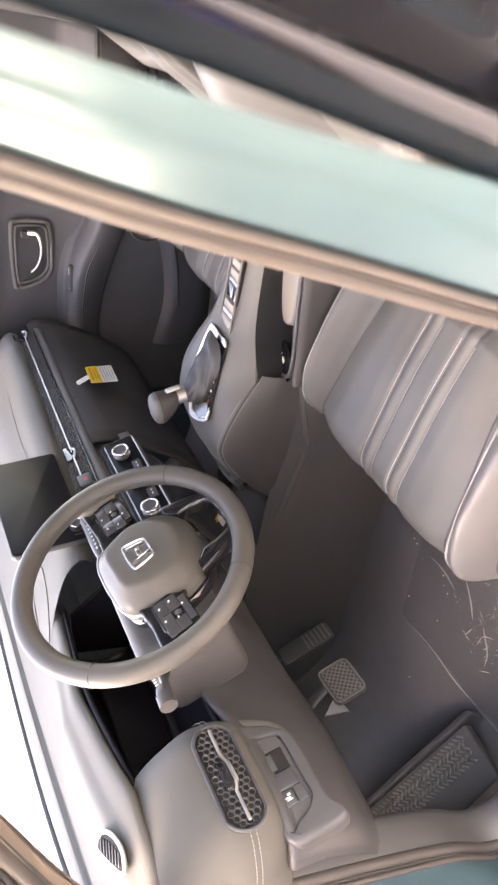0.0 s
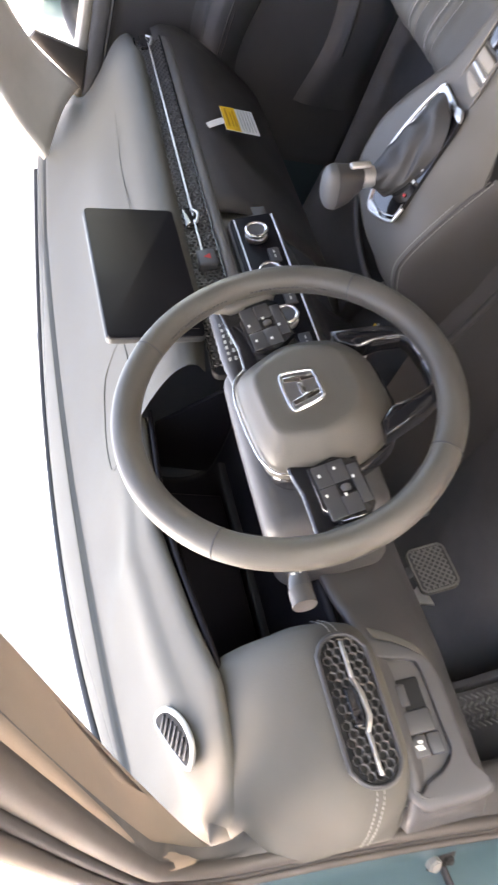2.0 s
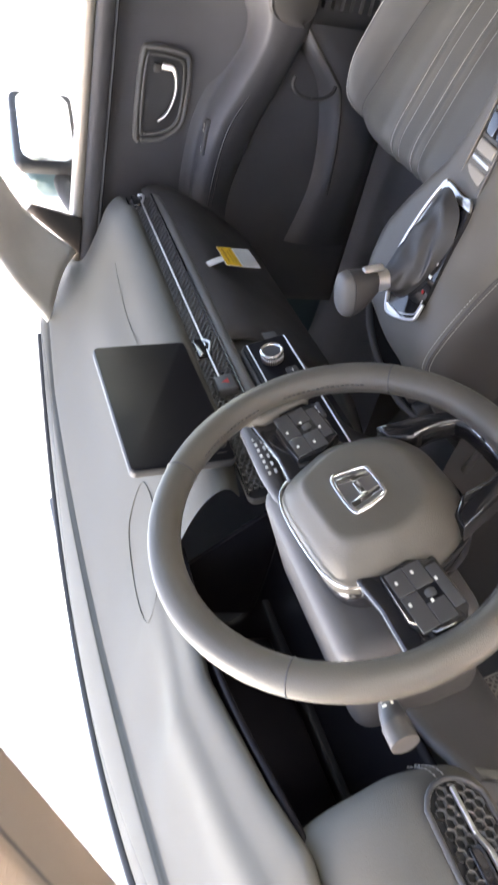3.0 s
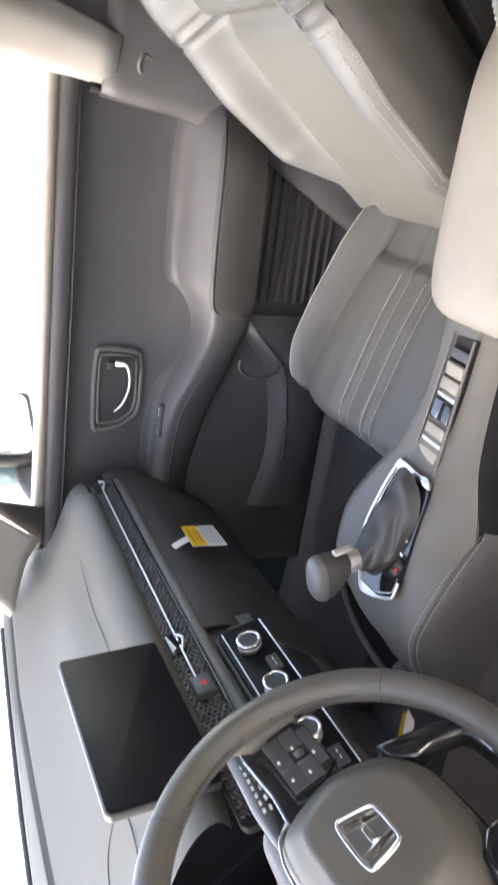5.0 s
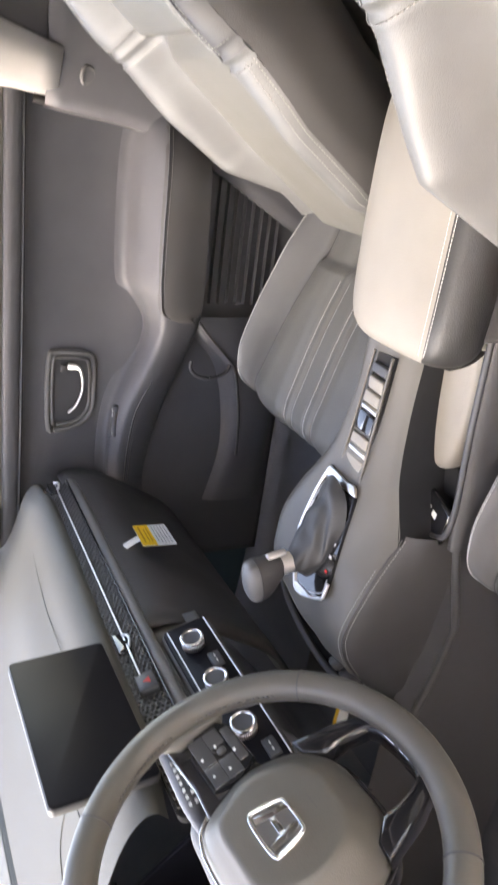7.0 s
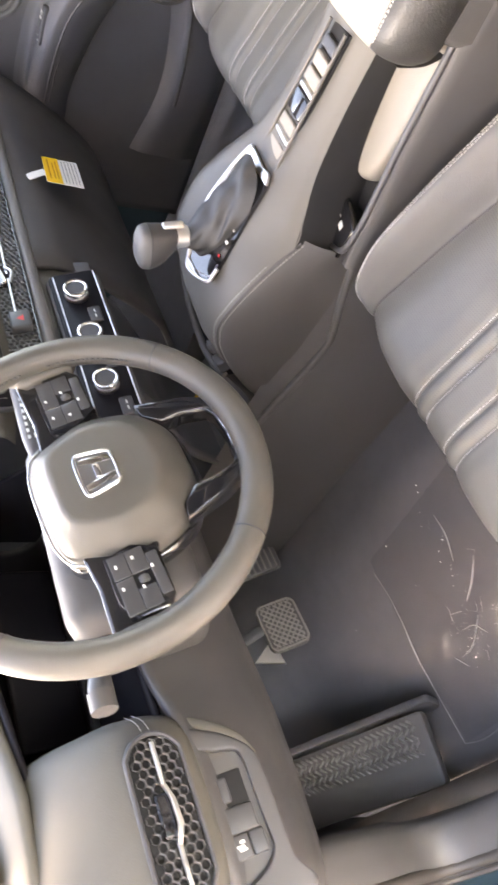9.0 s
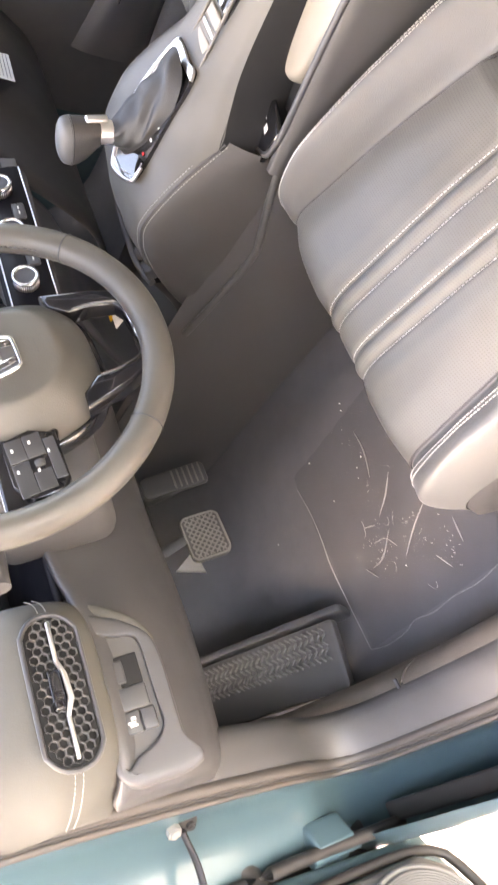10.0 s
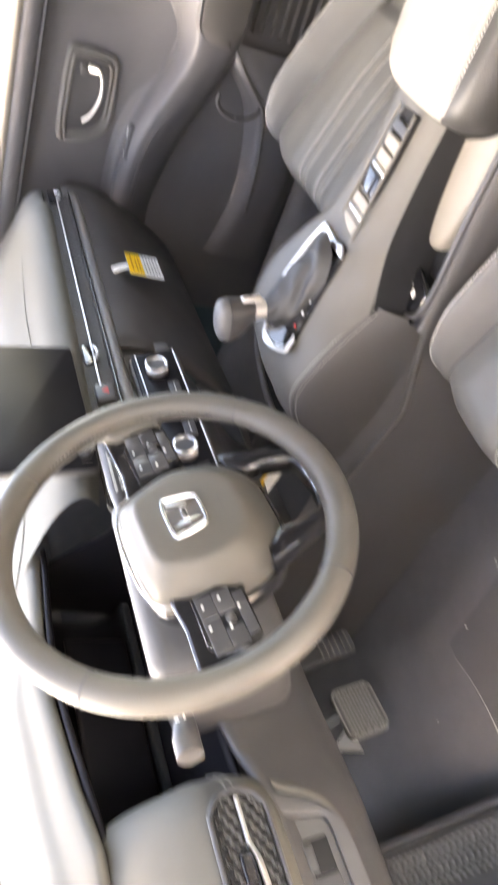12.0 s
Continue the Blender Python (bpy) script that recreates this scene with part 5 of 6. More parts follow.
    part("pocket_wall", skin([[(x, -0.155, 0.28), (x, -0.148, z - 0.10), (x, -0.139, z - 0.008), (x, -0.132, z), (x, -0.126, z - 0.008), (x, -0.122, z - 0.06)] for x, z in rail], 26, 30), KNEE, c)
    part("pocket_rim", tube([(0.108, -0.085, 0.574), (0.112, -0.105, 0.575), (0.124, -0.124, 0.578)] + [(x, -0.132, z) for x, z in rail[1:]], 0.0042, 60, 10), BLACK, c, "dark rounded pocket rim")
    part("pocket_front", box((0.008, 0.09, 0.25), pose(0.114, -0.095, 0.425), 0.002), PLASTIC, c)
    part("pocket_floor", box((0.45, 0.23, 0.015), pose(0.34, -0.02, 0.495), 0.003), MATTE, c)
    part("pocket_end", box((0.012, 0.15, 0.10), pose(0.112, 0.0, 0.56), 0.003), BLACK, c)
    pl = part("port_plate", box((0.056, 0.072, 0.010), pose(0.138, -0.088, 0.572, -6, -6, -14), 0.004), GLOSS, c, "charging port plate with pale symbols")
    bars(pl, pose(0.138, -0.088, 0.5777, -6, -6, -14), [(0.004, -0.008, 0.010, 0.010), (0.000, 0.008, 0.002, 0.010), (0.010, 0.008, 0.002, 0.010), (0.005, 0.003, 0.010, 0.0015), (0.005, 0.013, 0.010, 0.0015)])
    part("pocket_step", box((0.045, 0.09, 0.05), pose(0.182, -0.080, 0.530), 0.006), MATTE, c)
    pad = []
    for x, z, ya, yb in ((0.190, 0.556, -0.034, -0.062), (0.197, 0.568, -0.024, -0.080), (0.216, 0.575, -0.020, -0.097), (0.29, 0.583, -0.020, -0.115), (0.42, 0.594, -0.020, -0.117)):
        pad.append([(x, ya, z - 0.03), (x, ya - 0.002, z - 0.008), (x, ya - 0.012, z), (x, 0.5 * (ya + yb), z + 0.004), (x, yb + 0.012, z), (x, yb + 0.002, z - 0.008), (x, yb, z - 0.03)])
    part("pocket_pad", skin(pad, 24, 26), PAD, c, "beige-grey padded pocket lid")
    # gear gate
    g = frame_of((0.069, 0.003, 0.6815), (1, 0, -0.215), (0, 1, 0))
    mouth = ((0.150, 0.036), (0.147, 0.0), (0.143, -0.026), (0.075, -0.036), (0.004, -0.044), (-0.012, -0.036), (-0.028, 0.004), (-0.020, 0.024), (0.036, 0.054), (0.095, 0.053), (0.138, 0.044))
    sm = [(p.x, p.y) for p in smooth_line([((x - 0.062) / 0.978, y - 0.014, 0) for x, y in mouth], 88, True)]
    far = [p for p in sm[36:] ]
    part("gate_frame", tube([g @ Vector((x, y, 0.003)) for x, y in far + sm[:1]], 0.0027, 70, 8), CHROME, c, "satin chrome gate frame")
    part("gate_lip", tube([g @ Vector((x * 0.93, y * 0.90, 0.0015)) for x, y in far], 0.0012, 60, 6), CHROME, c, "thin bright inner line")
    part("gate_plate", prism([(x * 0.98, y * 0.97) for x, y in sm], 0.006, g @ pose(0, 0, -0.001), 0), GLOSS, c)
    for end in ([p for p in sm if p[0] < -0.080], [p for p in sm if p[0] > 0.074]):
        part("gate_corner", prism(end, 0.005, g @ pose(0, 0, 0.002), 0.001), CHROME, c, "satin chrome end plate")
    bars(c, g @ pose(0, 0, 0.003), [(0.019 * k - 0.034, -0.044 + 0.0022 * k, 0.004, 0.006) for k in (1, 2, 3, 4)])
    bars(c, g @ pose(0, 0, 0.003), [(-0.036, -0.044, 0.004, 0.005)], RED)
    # switches behind the gate
    rockers = ((0.160, PAD, 0.014, 4), (0.179, PAD, 0.018, 4), (0.197, CHROME, 0.008, -14), (0.212, PAD, 0.016, 4), (0.239, GLOSS, 0.028, 3), (0.259, CHROME, 0.008, -14), (0.273, PAD, 0.017, 4), (0.293, PAD, 0.018, -6), (0.313, BLACK, 0.014, 4))
    for x, mt, ln, tip in rockers:
        y, w = -0.003 - 0.075 * (x - 0.16), 0.046 - 0.06 * (x - 0.16)
        part("switch", box((ln, w - 0.006, 0.012), pose(x, y, 0.6515 - (x - 0.16) * 0.035, 0, tip, -4), 0.003), mt, c)
    bed = [(0.140, 0.022), (0.140, -0.028), (0.240, -0.031), (0.335, -0.034), (0.335, 0.004), (0.240, 0.012)]
    part("switch_bed", prism(bed, 0.006, frame_of((0, 0, 0.6545), (1, 0, -0.035), (0, 1, 0)), 0.002), MATTE, c)
    for line in (((0.146, -0.0285), (0.240, -0.0315), (0.335, -0.0345)), ((0.150, 0.0215), (0.240, 0.0125), (0.335, 0.0045))):
        part("switch_rim", tube([(x, y, 0.6575 - (x - 0.15) * 0.035) for x, y in line], 0.0022, 30, 8), CONSOLE, c)
    edge = [Vector((x, yl, zl)) for x, z, yl, zl, yr in spine[:5]] + [Vector((0.108, -0.097, 0.623))]
    part("stitching", stitches([p + Vector((0, 0.0045, 0.0036)) for p in edge], 0.0050, 0.0038, 0.0013), THREAD_DIM, c)
    part("stitching", stitches([p + Vector((0, -0.0042, -0.0028)) for p in edge], 0.0050, 0.0038, 0.0013, up=(0, -1, 0.5)), THREAD_DIM, c)
    part("edge_seam", tube([p + Vector((0, -0.0005, 0.0005)) for p in edge], 0.0015, 40, 6), LEATHER_DARK, c)
    # cup holder hollow beside the bridge's nose
    lip = [(-0.030, 0.112, 0.664), (-0.075, 0.126, 0.650), (-0.125, 0.122, 0.634), (-0.168, 0.098, 0.618), (-0.195, 0.055, 0.607), (-0.206, 0.005, 0.600), (-0.198, -0.045, 0.592)]
    part("hollow_rim", tube(lip, 0.006, 60, 8), PLASTIC, c, "grey rim of the hollow")
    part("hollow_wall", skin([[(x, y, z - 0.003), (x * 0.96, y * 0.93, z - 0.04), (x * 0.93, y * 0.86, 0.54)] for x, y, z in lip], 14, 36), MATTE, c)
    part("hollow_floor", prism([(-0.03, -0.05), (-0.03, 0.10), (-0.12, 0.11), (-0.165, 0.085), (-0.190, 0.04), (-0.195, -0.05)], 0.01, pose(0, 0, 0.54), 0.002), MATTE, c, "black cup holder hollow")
    part("socket", disc(0.012, 0.02, pose(-0.165, -0.012, 0.612, 0, -40, 0), 16, 0.003), PLASTIC, c)
    part("socket", box((0.026, 0.024, 0.04), pose(-0.176, -0.030, 0.590, 0, -40, 0), 0.004), BLACK, c)
    part("outer_wall", skin([[(x, y, z - 0.002), (x * 1.03 - 0.006, y * 1.04, z - 0.05), (x * 1.10 - 0.02, y * 1.06, 0.48)] for x, y, z in lip] + [[(-0.200, -0.075, 0.572), (-0.225, -0.090, 0.54), (-0.26, -0.10, 0.48)]], 16, 40), PLASTIC, c)
    part("tunnel", box((0.9, 0.20, 0.16), pose(0.40, 0, 0.35), 0.02), CARPET, c)
    part("lower_front", skin([[(-0.80, -0.112, 0.58), (-0.45, -0.105, 0.56), (-0.24, -0.092, 0.50)], [(-0.80, 0.115, 0.57), (-0.45, 0.115, 0.56), (-0.24, 0.10, 0.50)]], 12, 6), BLACK, c)
    lb = thing("fuse_label", "small yellow and white printed label in the footwell", "label")
    part("sheet", prism(oval(0.085, 0.022, 0.002, 2), 0.001, frame_of((-0.205, -0.092, 0.648), (0, -0.72, 0.68), (0.75, 0.4, 0.4)), 0), PAPER, lb)
    part("band", prism(oval(0.085, 0.010, 0.001, 2), 0.001, frame_of((-0.204, -0.086, 0.654), (0, -0.72, 0.68), (0.75, 0.4, 0.4)), 0), YELLOW, lb)


def armrest():
    a = thing("armrest", "beige-grey padded leather armrest on the centre console", "armrest")
    side, top = [], []
    for x, k, zt, sq in ((0.331, 0.50, 0.664, 0.25), (0.333, 0.68, 0.680, 0.6), (0.340, 0.82, 0.692, 0.85), (0.362, 0.95, 0.701, 1.0), (0.42, 1.0, 0.704, 1.0), (0.58, 1.0, 0.704, 1.0), (0.66, 0.95, 0.69, 1.0)):
        at = lambda u, dz: (x + 0.020, -0.052 + 0.102 * k * u, zt - 0.014 + dz * sq)
        side.append([at(-0.86, -0.075), at(-0.98, -0.052), at(-1.0, -0.028), at(-0.90, -0.009), at(-0.74, -0.001)])
        top.append([at(-0.74, -0.001), at(-0.45, 0.003), at(0.0, 0.004), at(0.55, 0.0), at(0.90, -0.012), at(1.0, -0.034), at(0.97, -0.055), at(0.86, -0.075)])
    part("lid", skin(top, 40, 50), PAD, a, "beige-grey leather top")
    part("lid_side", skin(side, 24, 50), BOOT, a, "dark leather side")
    for u in (-0.69, -0.79):
        part("stitching", stitches([(x + 0.020, -0.052 + 0.102 * k * u, zt - 0.014 + dz) for x, k, zt, dz in ((0.345, 0.86, 0.696, 0.0005), (0.362, 0.95, 0.701, 0.001), (0.42, 1.0, 0.704, 0.001), (0.50, 1.0, 0.704, 0.001), (0.60, 1.0, 0.703, 0.001))], 0.0048, 0.0036, 0.0010), THREAD, a)
    part("front", skin([[(0.346, -0.113, 0.631), (0.357, -0.123, 0.61), (0.372, -0.123, 0.59)], [(0.343, -0.058, 0.636), (0.352, -0.058, 0.61), (0.367, -0.058, 0.59)], [(0.346, -0.003, 0.631), (0.357, 0.007, 0.61), (0.372, 0.007, 0.59)]], 10, 10), LEATHER_DARK, a)
    part("box", box((0.27, 0.17, 0.08), pose(0.52, -0.055, 0.59), 0.01), PLASTIC, a)


def gear_lever():
    g = thing("gear_lever", "grey leather gear lever with chrome collar and boot", "gear lever")
    base, top = Vector((0.068, -0.005, 0.678)), Vector((0.024, 0.008, 0.722))

    rings = []
    for k in range(9):
        t = k / 8
        cen = base.lerp(top, t ** 0.9)
        rx, ry = 0.064 * (1 - t) ** 1.1 + 0.014, 0.024 * (1 - t) ** 0.9 + 0.012
        rings.append([(cen.x + 0.012 * (1 - t) + rx * math.cos(b) * (1 + 0.05 * math.sin(5 * b + 9 * t)), cen.y + ry * math.sin(b) * (1 + 0.06 * math.sin(4 * b + 7 * t)), cen.z + 0.004 * math.sin(6 * t * 3.1 + 2 * b) * (1 - t)) for b in np.linspace(0, 2 * math.pi, 20, endpoint=False)])
    part("boot", skin(rings, 48, 30, ring=True), BOOT, g, "creased black leather boot")
    d = Vector((-0.22, 0.0, 0.97)).normalized()
    part("collar", tube([top - d * 0.004, top + d * 0.006, top + d * 0.015], lambda q: 0.0145 + 0.001 * q, 10, 24), CHROME, g, "satin chrome collar")
    k = top + d * 0.014
    sx = Vector((0.975, 0, 0.22))
    # h up the lever, forward shift, half length, half width
    prof = [(0.0, 0.0, 0.0165, 0.0150), (0.008, -0.003, 0.0215, 0.0175), (0.018, -0.008, 0.0270, 0.0205), (0.030, -0.011, 0.0315, 0.0218), (0.037, -0.0115, 0.0325, 0.0218), (0.044, -0.011, 0.0318, 0.0205), (0.050, -0.010, 0.0275, 0.0170), (0.054, -0.009, 0.0165, 0.0100), (0.0548, -0.009, 0.004, 0.003)]

    def ring(h, off, a, c):
        sq = lambda v: math.copysign(abs(v) ** 0.78, v)
        return [k + d * h + sx * (off + a * sq(math.cos(b))) + Vector((0, c * sq(math.sin(b)), 0)) for b in np.linspace(0, 2 * math.pi, 24, endpoint=False)]

    part("knob", skin([ring(*p) for p in prof[:5]], 48, 16, ring=True), LEATHER_DARK, g, "dark leather grip")
    part("knob_cap", skin([ring(*p) for p in prof[4:]], 48, 16, ring=True, caps=True), LEATHER, g, "grey leather cap")
    part("knob_seam", tube(ring(0.037, -0.0115, 0.0323, 0.0216), 0.0011, 64, 6, True), BLACK, g)
    part("release", box((0.007, 0.012, 0.030), Matrix.Translation(k + d * 0.004 + sx * 0.020) @ Matrix((sx, Vector((0, 1, 0)), d)).transposed().to_4x4(), 0.004), CHROME, g, "chrome release button")


console()
armrest()
gear_lever()


# ---- passenger side ----
def passenger_door():
    d = thing("passenger_door", "dark grey closed passenger door with chrome handle", "car door")
    xs = (-0.46, -0.3, -0.1, 0.1, 0.3, 0.46, 0.60)
    rows = []
    for x in xs:
        rear = max(0.0, x - 0.40)
        rows.append([(x, 0.775, 0.990), (x, 0.748, 0.985), (x, 0.748, 0.955), (x, 0.772, 0.93), (x, 0.785, 0.86), (x, 0.782, 0.76), (x - rear * 0.2, 0.765, 0.66), (x - rear * 0.5, 0.755, 0.52), (x - rear * 0.8, 0.745, 0.33)])
    part("panel", skin(rows, 60, 50, thick=0.01), DOOR, d, "grained dark grey door panel")
    # Paler than the door panel: light from the window is put into the colour.
    part("belt_trim", box((1.04, 0.055, 0.022), pose(0.08, 0.772, 0.993), 0.010, 3), PAD, d, "belt trim below the window, window light in its beige-grey")
    part("belt_groove", tube([(-0.44, 0.757, 0.945), (0.1, 0.757, 0.943), (0.58, 0.757, 0.945)], 0.004, 24, 6), BLACK, d)
    # armrest: x, top inner z, edge (y, z), face foot (y, z)
    arm = []
    for x, zi, ye, ze, yf, zf in ((-0.30, 0.715, 0.764, 0.705, 0.770, 0.665), (-0.22, 0.748, 0.744, 0.736, 0.752, 0.680), (-0.12, 0.752, 0.730, 0.738, 0.742, 0.665), (-0.03, 0.742, 0.722, 0.726, 0.736, 0.640),
                                  (0.05, 0.712, 0.714, 0.696, 0.730, 0.610), (0.11, 0.690, 0.708, 0.675, 0.722, 0.592), (0.16, 0.688, 0.698, 0.670, 0.712, 0.580), (0.21, 0.712, 0.690, 0.684, 0.702, 0.580),
                                  (0.25, 0.732, 0.686, 0.694, 0.698, 0.585), (0.36, 0.738, 0.686, 0.698, 0.697, 0.592), (0.48, 0.738, 0.690, 0.698, 0.700, 0.598), (0.55, 0.730, 0.712, 0.694, 0.718, 0.604), (0.60, 0.712, 0.768, 0.690, 0.768, 0.620)):
        arm.append([(x, 0.780, zi + 0.020), (x, 0.770, zi), (x, 0.5 * (0.770 + ye), 0.5 * (zi + ze) + 0.003), (x, ye + 0.004, ze), (x, ye - 0.004, ze - 0.012), (x, ye - 0.003, 0.5 * (ze + zf)), (x, yf, zf), (x, 0.765, zf - 0.022)])
    part("armrest", skin(arm, 44, 90), DOOR, d, "grey moulded armrest")
    lid = [[(x, ye + 0.002, ze + 0.003), (x, ye - 0.008, ze - 0.008), (x, ye - 0.011, ze - 0.045), (x, ye - 0.004, zf)] for x, ye, ze, zf in ((0.170, 0.700, 0.640, 0.615), (0.185, 0.692, 0.668, 0.592), (0.22, 0.685, 0.684, 0.588), (0.36, 0.682, 0.692, 0.594), (0.48, 0.686, 0.692, 0.600), (0.55, 0.710, 0.688, 0.606))]
    part("armrest_pad", skin(lid, 20, 40), LEATHER_DARK, d, "dark leather armrest pad")
    part("pad_welt", tube([(0.178, 0.690, 0.652), (0.190, 0.6835, 0.671), (0.22, 0.6765, 0.6835), (0.36, 0.6725, 0.691), (0.48, 0.6765, 0.691), (0.548, 0.700, 0.687)], 0.0022, 40, 6), BLACK, d)
    for o in (0.0, 0.007):
        part("stitching", stitches([(0.186, 0.686, 0.660 - o), (0.22, 0.6775, 0.677 - o), (0.36, 0.6735, 0.684 - o), (0.48, 0.6775, 0.684 - o), (0.545, 0.700, 0.680 - o)], 0.0052, 0.0036, 0.0012, up=(0, -1, 0)), THREAD_DIM, d)
    for o in (0.0, 0.010):
        part("armrest_welt", tube([(0.03, 0.7125 + o * 0.3, 0.676 - o), (-0.04, 0.7185 + o * 0.3, 0.704 - o), (-0.13, 0.7265 + o * 0.3, 0.714 - o), (-0.22, 0.741 + o * 0.3, 0.712 - o)], 0.0022, 30, 6), PLASTIC, d)
    # handle recess
    m = frame_of((-0.005, 0.786, 0.832), (1, 0, 0), (0, -0.02, 1))
    ol = [(p.x, p.y) for p in smooth_line([(a, b, 0) for a, b in ((-0.095, 0.035), (-0.085, 0.048), (0.0, 0.052), (0.07, 0.050), (0.085, 0.040), (0.080, -0.030), (0.062, -0.046), (0.0, -0.050), (-0.055, -0.046), (-0.085, -0.015))], 48, True)]
    part("handle_rim", tube([m @ Vector((x, y, 0.004)) for x, y in ol], 0.006, 72, 8, True), PLASTIC_MID, d)
    part("handle_rim", tube([m @ Vector((x * 0.86, y * 0.82, 0.004)) for x, y in ol], 0.004, 72, 8, True), PLASTIC_MID, d)
    part("handle_recess", prism([(x * 0.82, y * 0.78) for x, y in ol], 0.006, m @ pose(0, 0, 0.0), 0), BLACK, d, "black handle recess")
    part("handle", tube([m @ Vector(p) for p in ((0.055, 0.010, 0.010), (0.050, -0.012, 0.022), (0.010, -0.018, 0.026), (-0.030, -0.008, 0.020), (-0.052, 0.006, 0.010))], lambda t: 0.0075 - 0.004 * t, 30, 10, flat=0.6), CHROME, d, "curved chrome door handle")
    part("lock_knob", box((0.016, 0.014, 0.012), m @ pose(0.050, 0.020, 0.008), 0.003), PLASTIC, d)
    sw = part("window_switch", box((0.075, 0.016, 0.03), pose(-0.07, 0.746, 0.732, 0, 0, 4), 0.005), BLACK, d, "window switch with pale symbols")
    bars(sw, frame_of((-0.07, 0.7435, 0.7480), (1, 0.06, 0), (0, 1, 0)), [(0.014, 0.0, 0.004, 0.010), (0.020, 0.0, 0.012, 0.003), (0.026, 0.0, 0.004, 0.010), (-0.02, 0.004, 0.004, 0.003), (-0.026, -0.003, 0.004, 0.003)])
    pk = [[(-0.30, 0.752, 0.50), (-0.30, 0.737, 0.46), (-0.30, 0.735, 0.38), (-0.30, 0.745, 0.34)], [(-0.16, 0.748, 0.475), (-0.16, 0.712, 0.448), (-0.16, 0.710, 0.38), (-0.16, 0.74, 0.34)], [(-0.04, 0.748, 0.485), (-0.04, 0.704, 0.458), (-0.04, 0.704, 0.38), (-0.04, 0.74, 0.34)], [(0.06, 0.752, 0.515), (0.06, 0.702, 0.482), (0.06, 0.704, 0.39), (0.06, 0.74, 0.34)], [(0.13, 0.752, 0.575), (0.13, 0.706, 0.545), (0.13, 0.708, 0.42), (0.13, 0.74, 0.34)], [(0.175, 0.752, 0.59), (0.175, 0.722, 0.575), (0.175, 0.725, 0.44), (0.175, 0.742, 0.34)]]
    part("map_pocket", skin(pk, 24, 44), DOOR, d, "moulded map pocket")
    part("pocket_edge", tube([(0.172, 0.716, 0.583), (0.13, 0.704, 0.548), (0.09, 0.700, 0.508), (0.055, 0.698, 0.482), (-0.04, 0.700, 0.460), (-0.12, 0.704, 0.450), (-0.16, 0.710, 0.445)], 0.004, 44, 8), PLASTIC, d)
    bottle = [(0.072 + 0.030 * math.cos(a), 0.7005 + 0.002 * math.cos(a), 0.545 + 0.048 * math.sin(a)) for a in np.linspace(0.4 * math.pi, 1.5 * math.pi, 9)]
    part("bottle_recess", tube(bottle, 0.004, 36, 8), PLASTIC, d)
    for k in range(8):
        part("rib", tube([(0.20, 0.747, 0.545 - 0.021 * k), (0.33, 0.746, 0.548 - 0.021 * k), (0.47, 0.746, 0.550 - 0.021 * k)], 0.008, 16, 8, flat=0.25), KNEE, d)
    b = thing("pillar_trim", "pale grey centre pillar trim beside the passenger seat", "pillar", kind="structure")
    part("upper", skin([[(0.580, 0.775, 0.885), (0.585, 0.755, 0.89), (0.62, 0.740, 0.89), (0.650, 0.745, 0.885)], [(0.60, 0.735, 1.10), (0.605, 0.715, 1.10), (0.66, 0.70, 1.10), (0.70, 0.71, 1.10)], [(0.64, 0.675, 1.42), (0.65, 0.655, 1.42), (0.70, 0.64, 1.42), (0.76, 0.65, 1.42)]], 20, 16, thick=0.012), HEADLINER, b, "pale grey upper pillar trim")
    part("lower", skin([[(0.56, 0.765, 0.91), (0.575, 0.752, 0.91), (0.72, 0.742, 0.91), (0.86, 0.75, 0.91)], [(0.52, 0.76, 0.65), (0.535, 0.74, 0.65), (0.70, 0.730, 0.65), (0.86, 0.74, 0.65)], [(0.36, 0.745, 0.33), (0.375, 0.72, 0.33), (0.65, 0.71, 0.33), (0.86, 0.72, 0.33)]], 20, 20, thick=0.01), DOOR, b, "dark grey lower pillar trim")
    part("belt_slot", tube([(0.600, 0.738, 0.845), (0.615, 0.733, 0.850), (0.628, 0.733, 0.842), (0.622, 0.736, 0.828), (0.606, 0.738, 0.830)], 0.004, 30, 8, True), PLASTIC_MID, b)
    part("pillar_edge", tube([(0.565, 0.757, 0.93), (0.525, 0.745, 0.65), (0.37, 0.728, 0.34)], 0.009, 24, 8), RUBBER, b)


passenger_door()


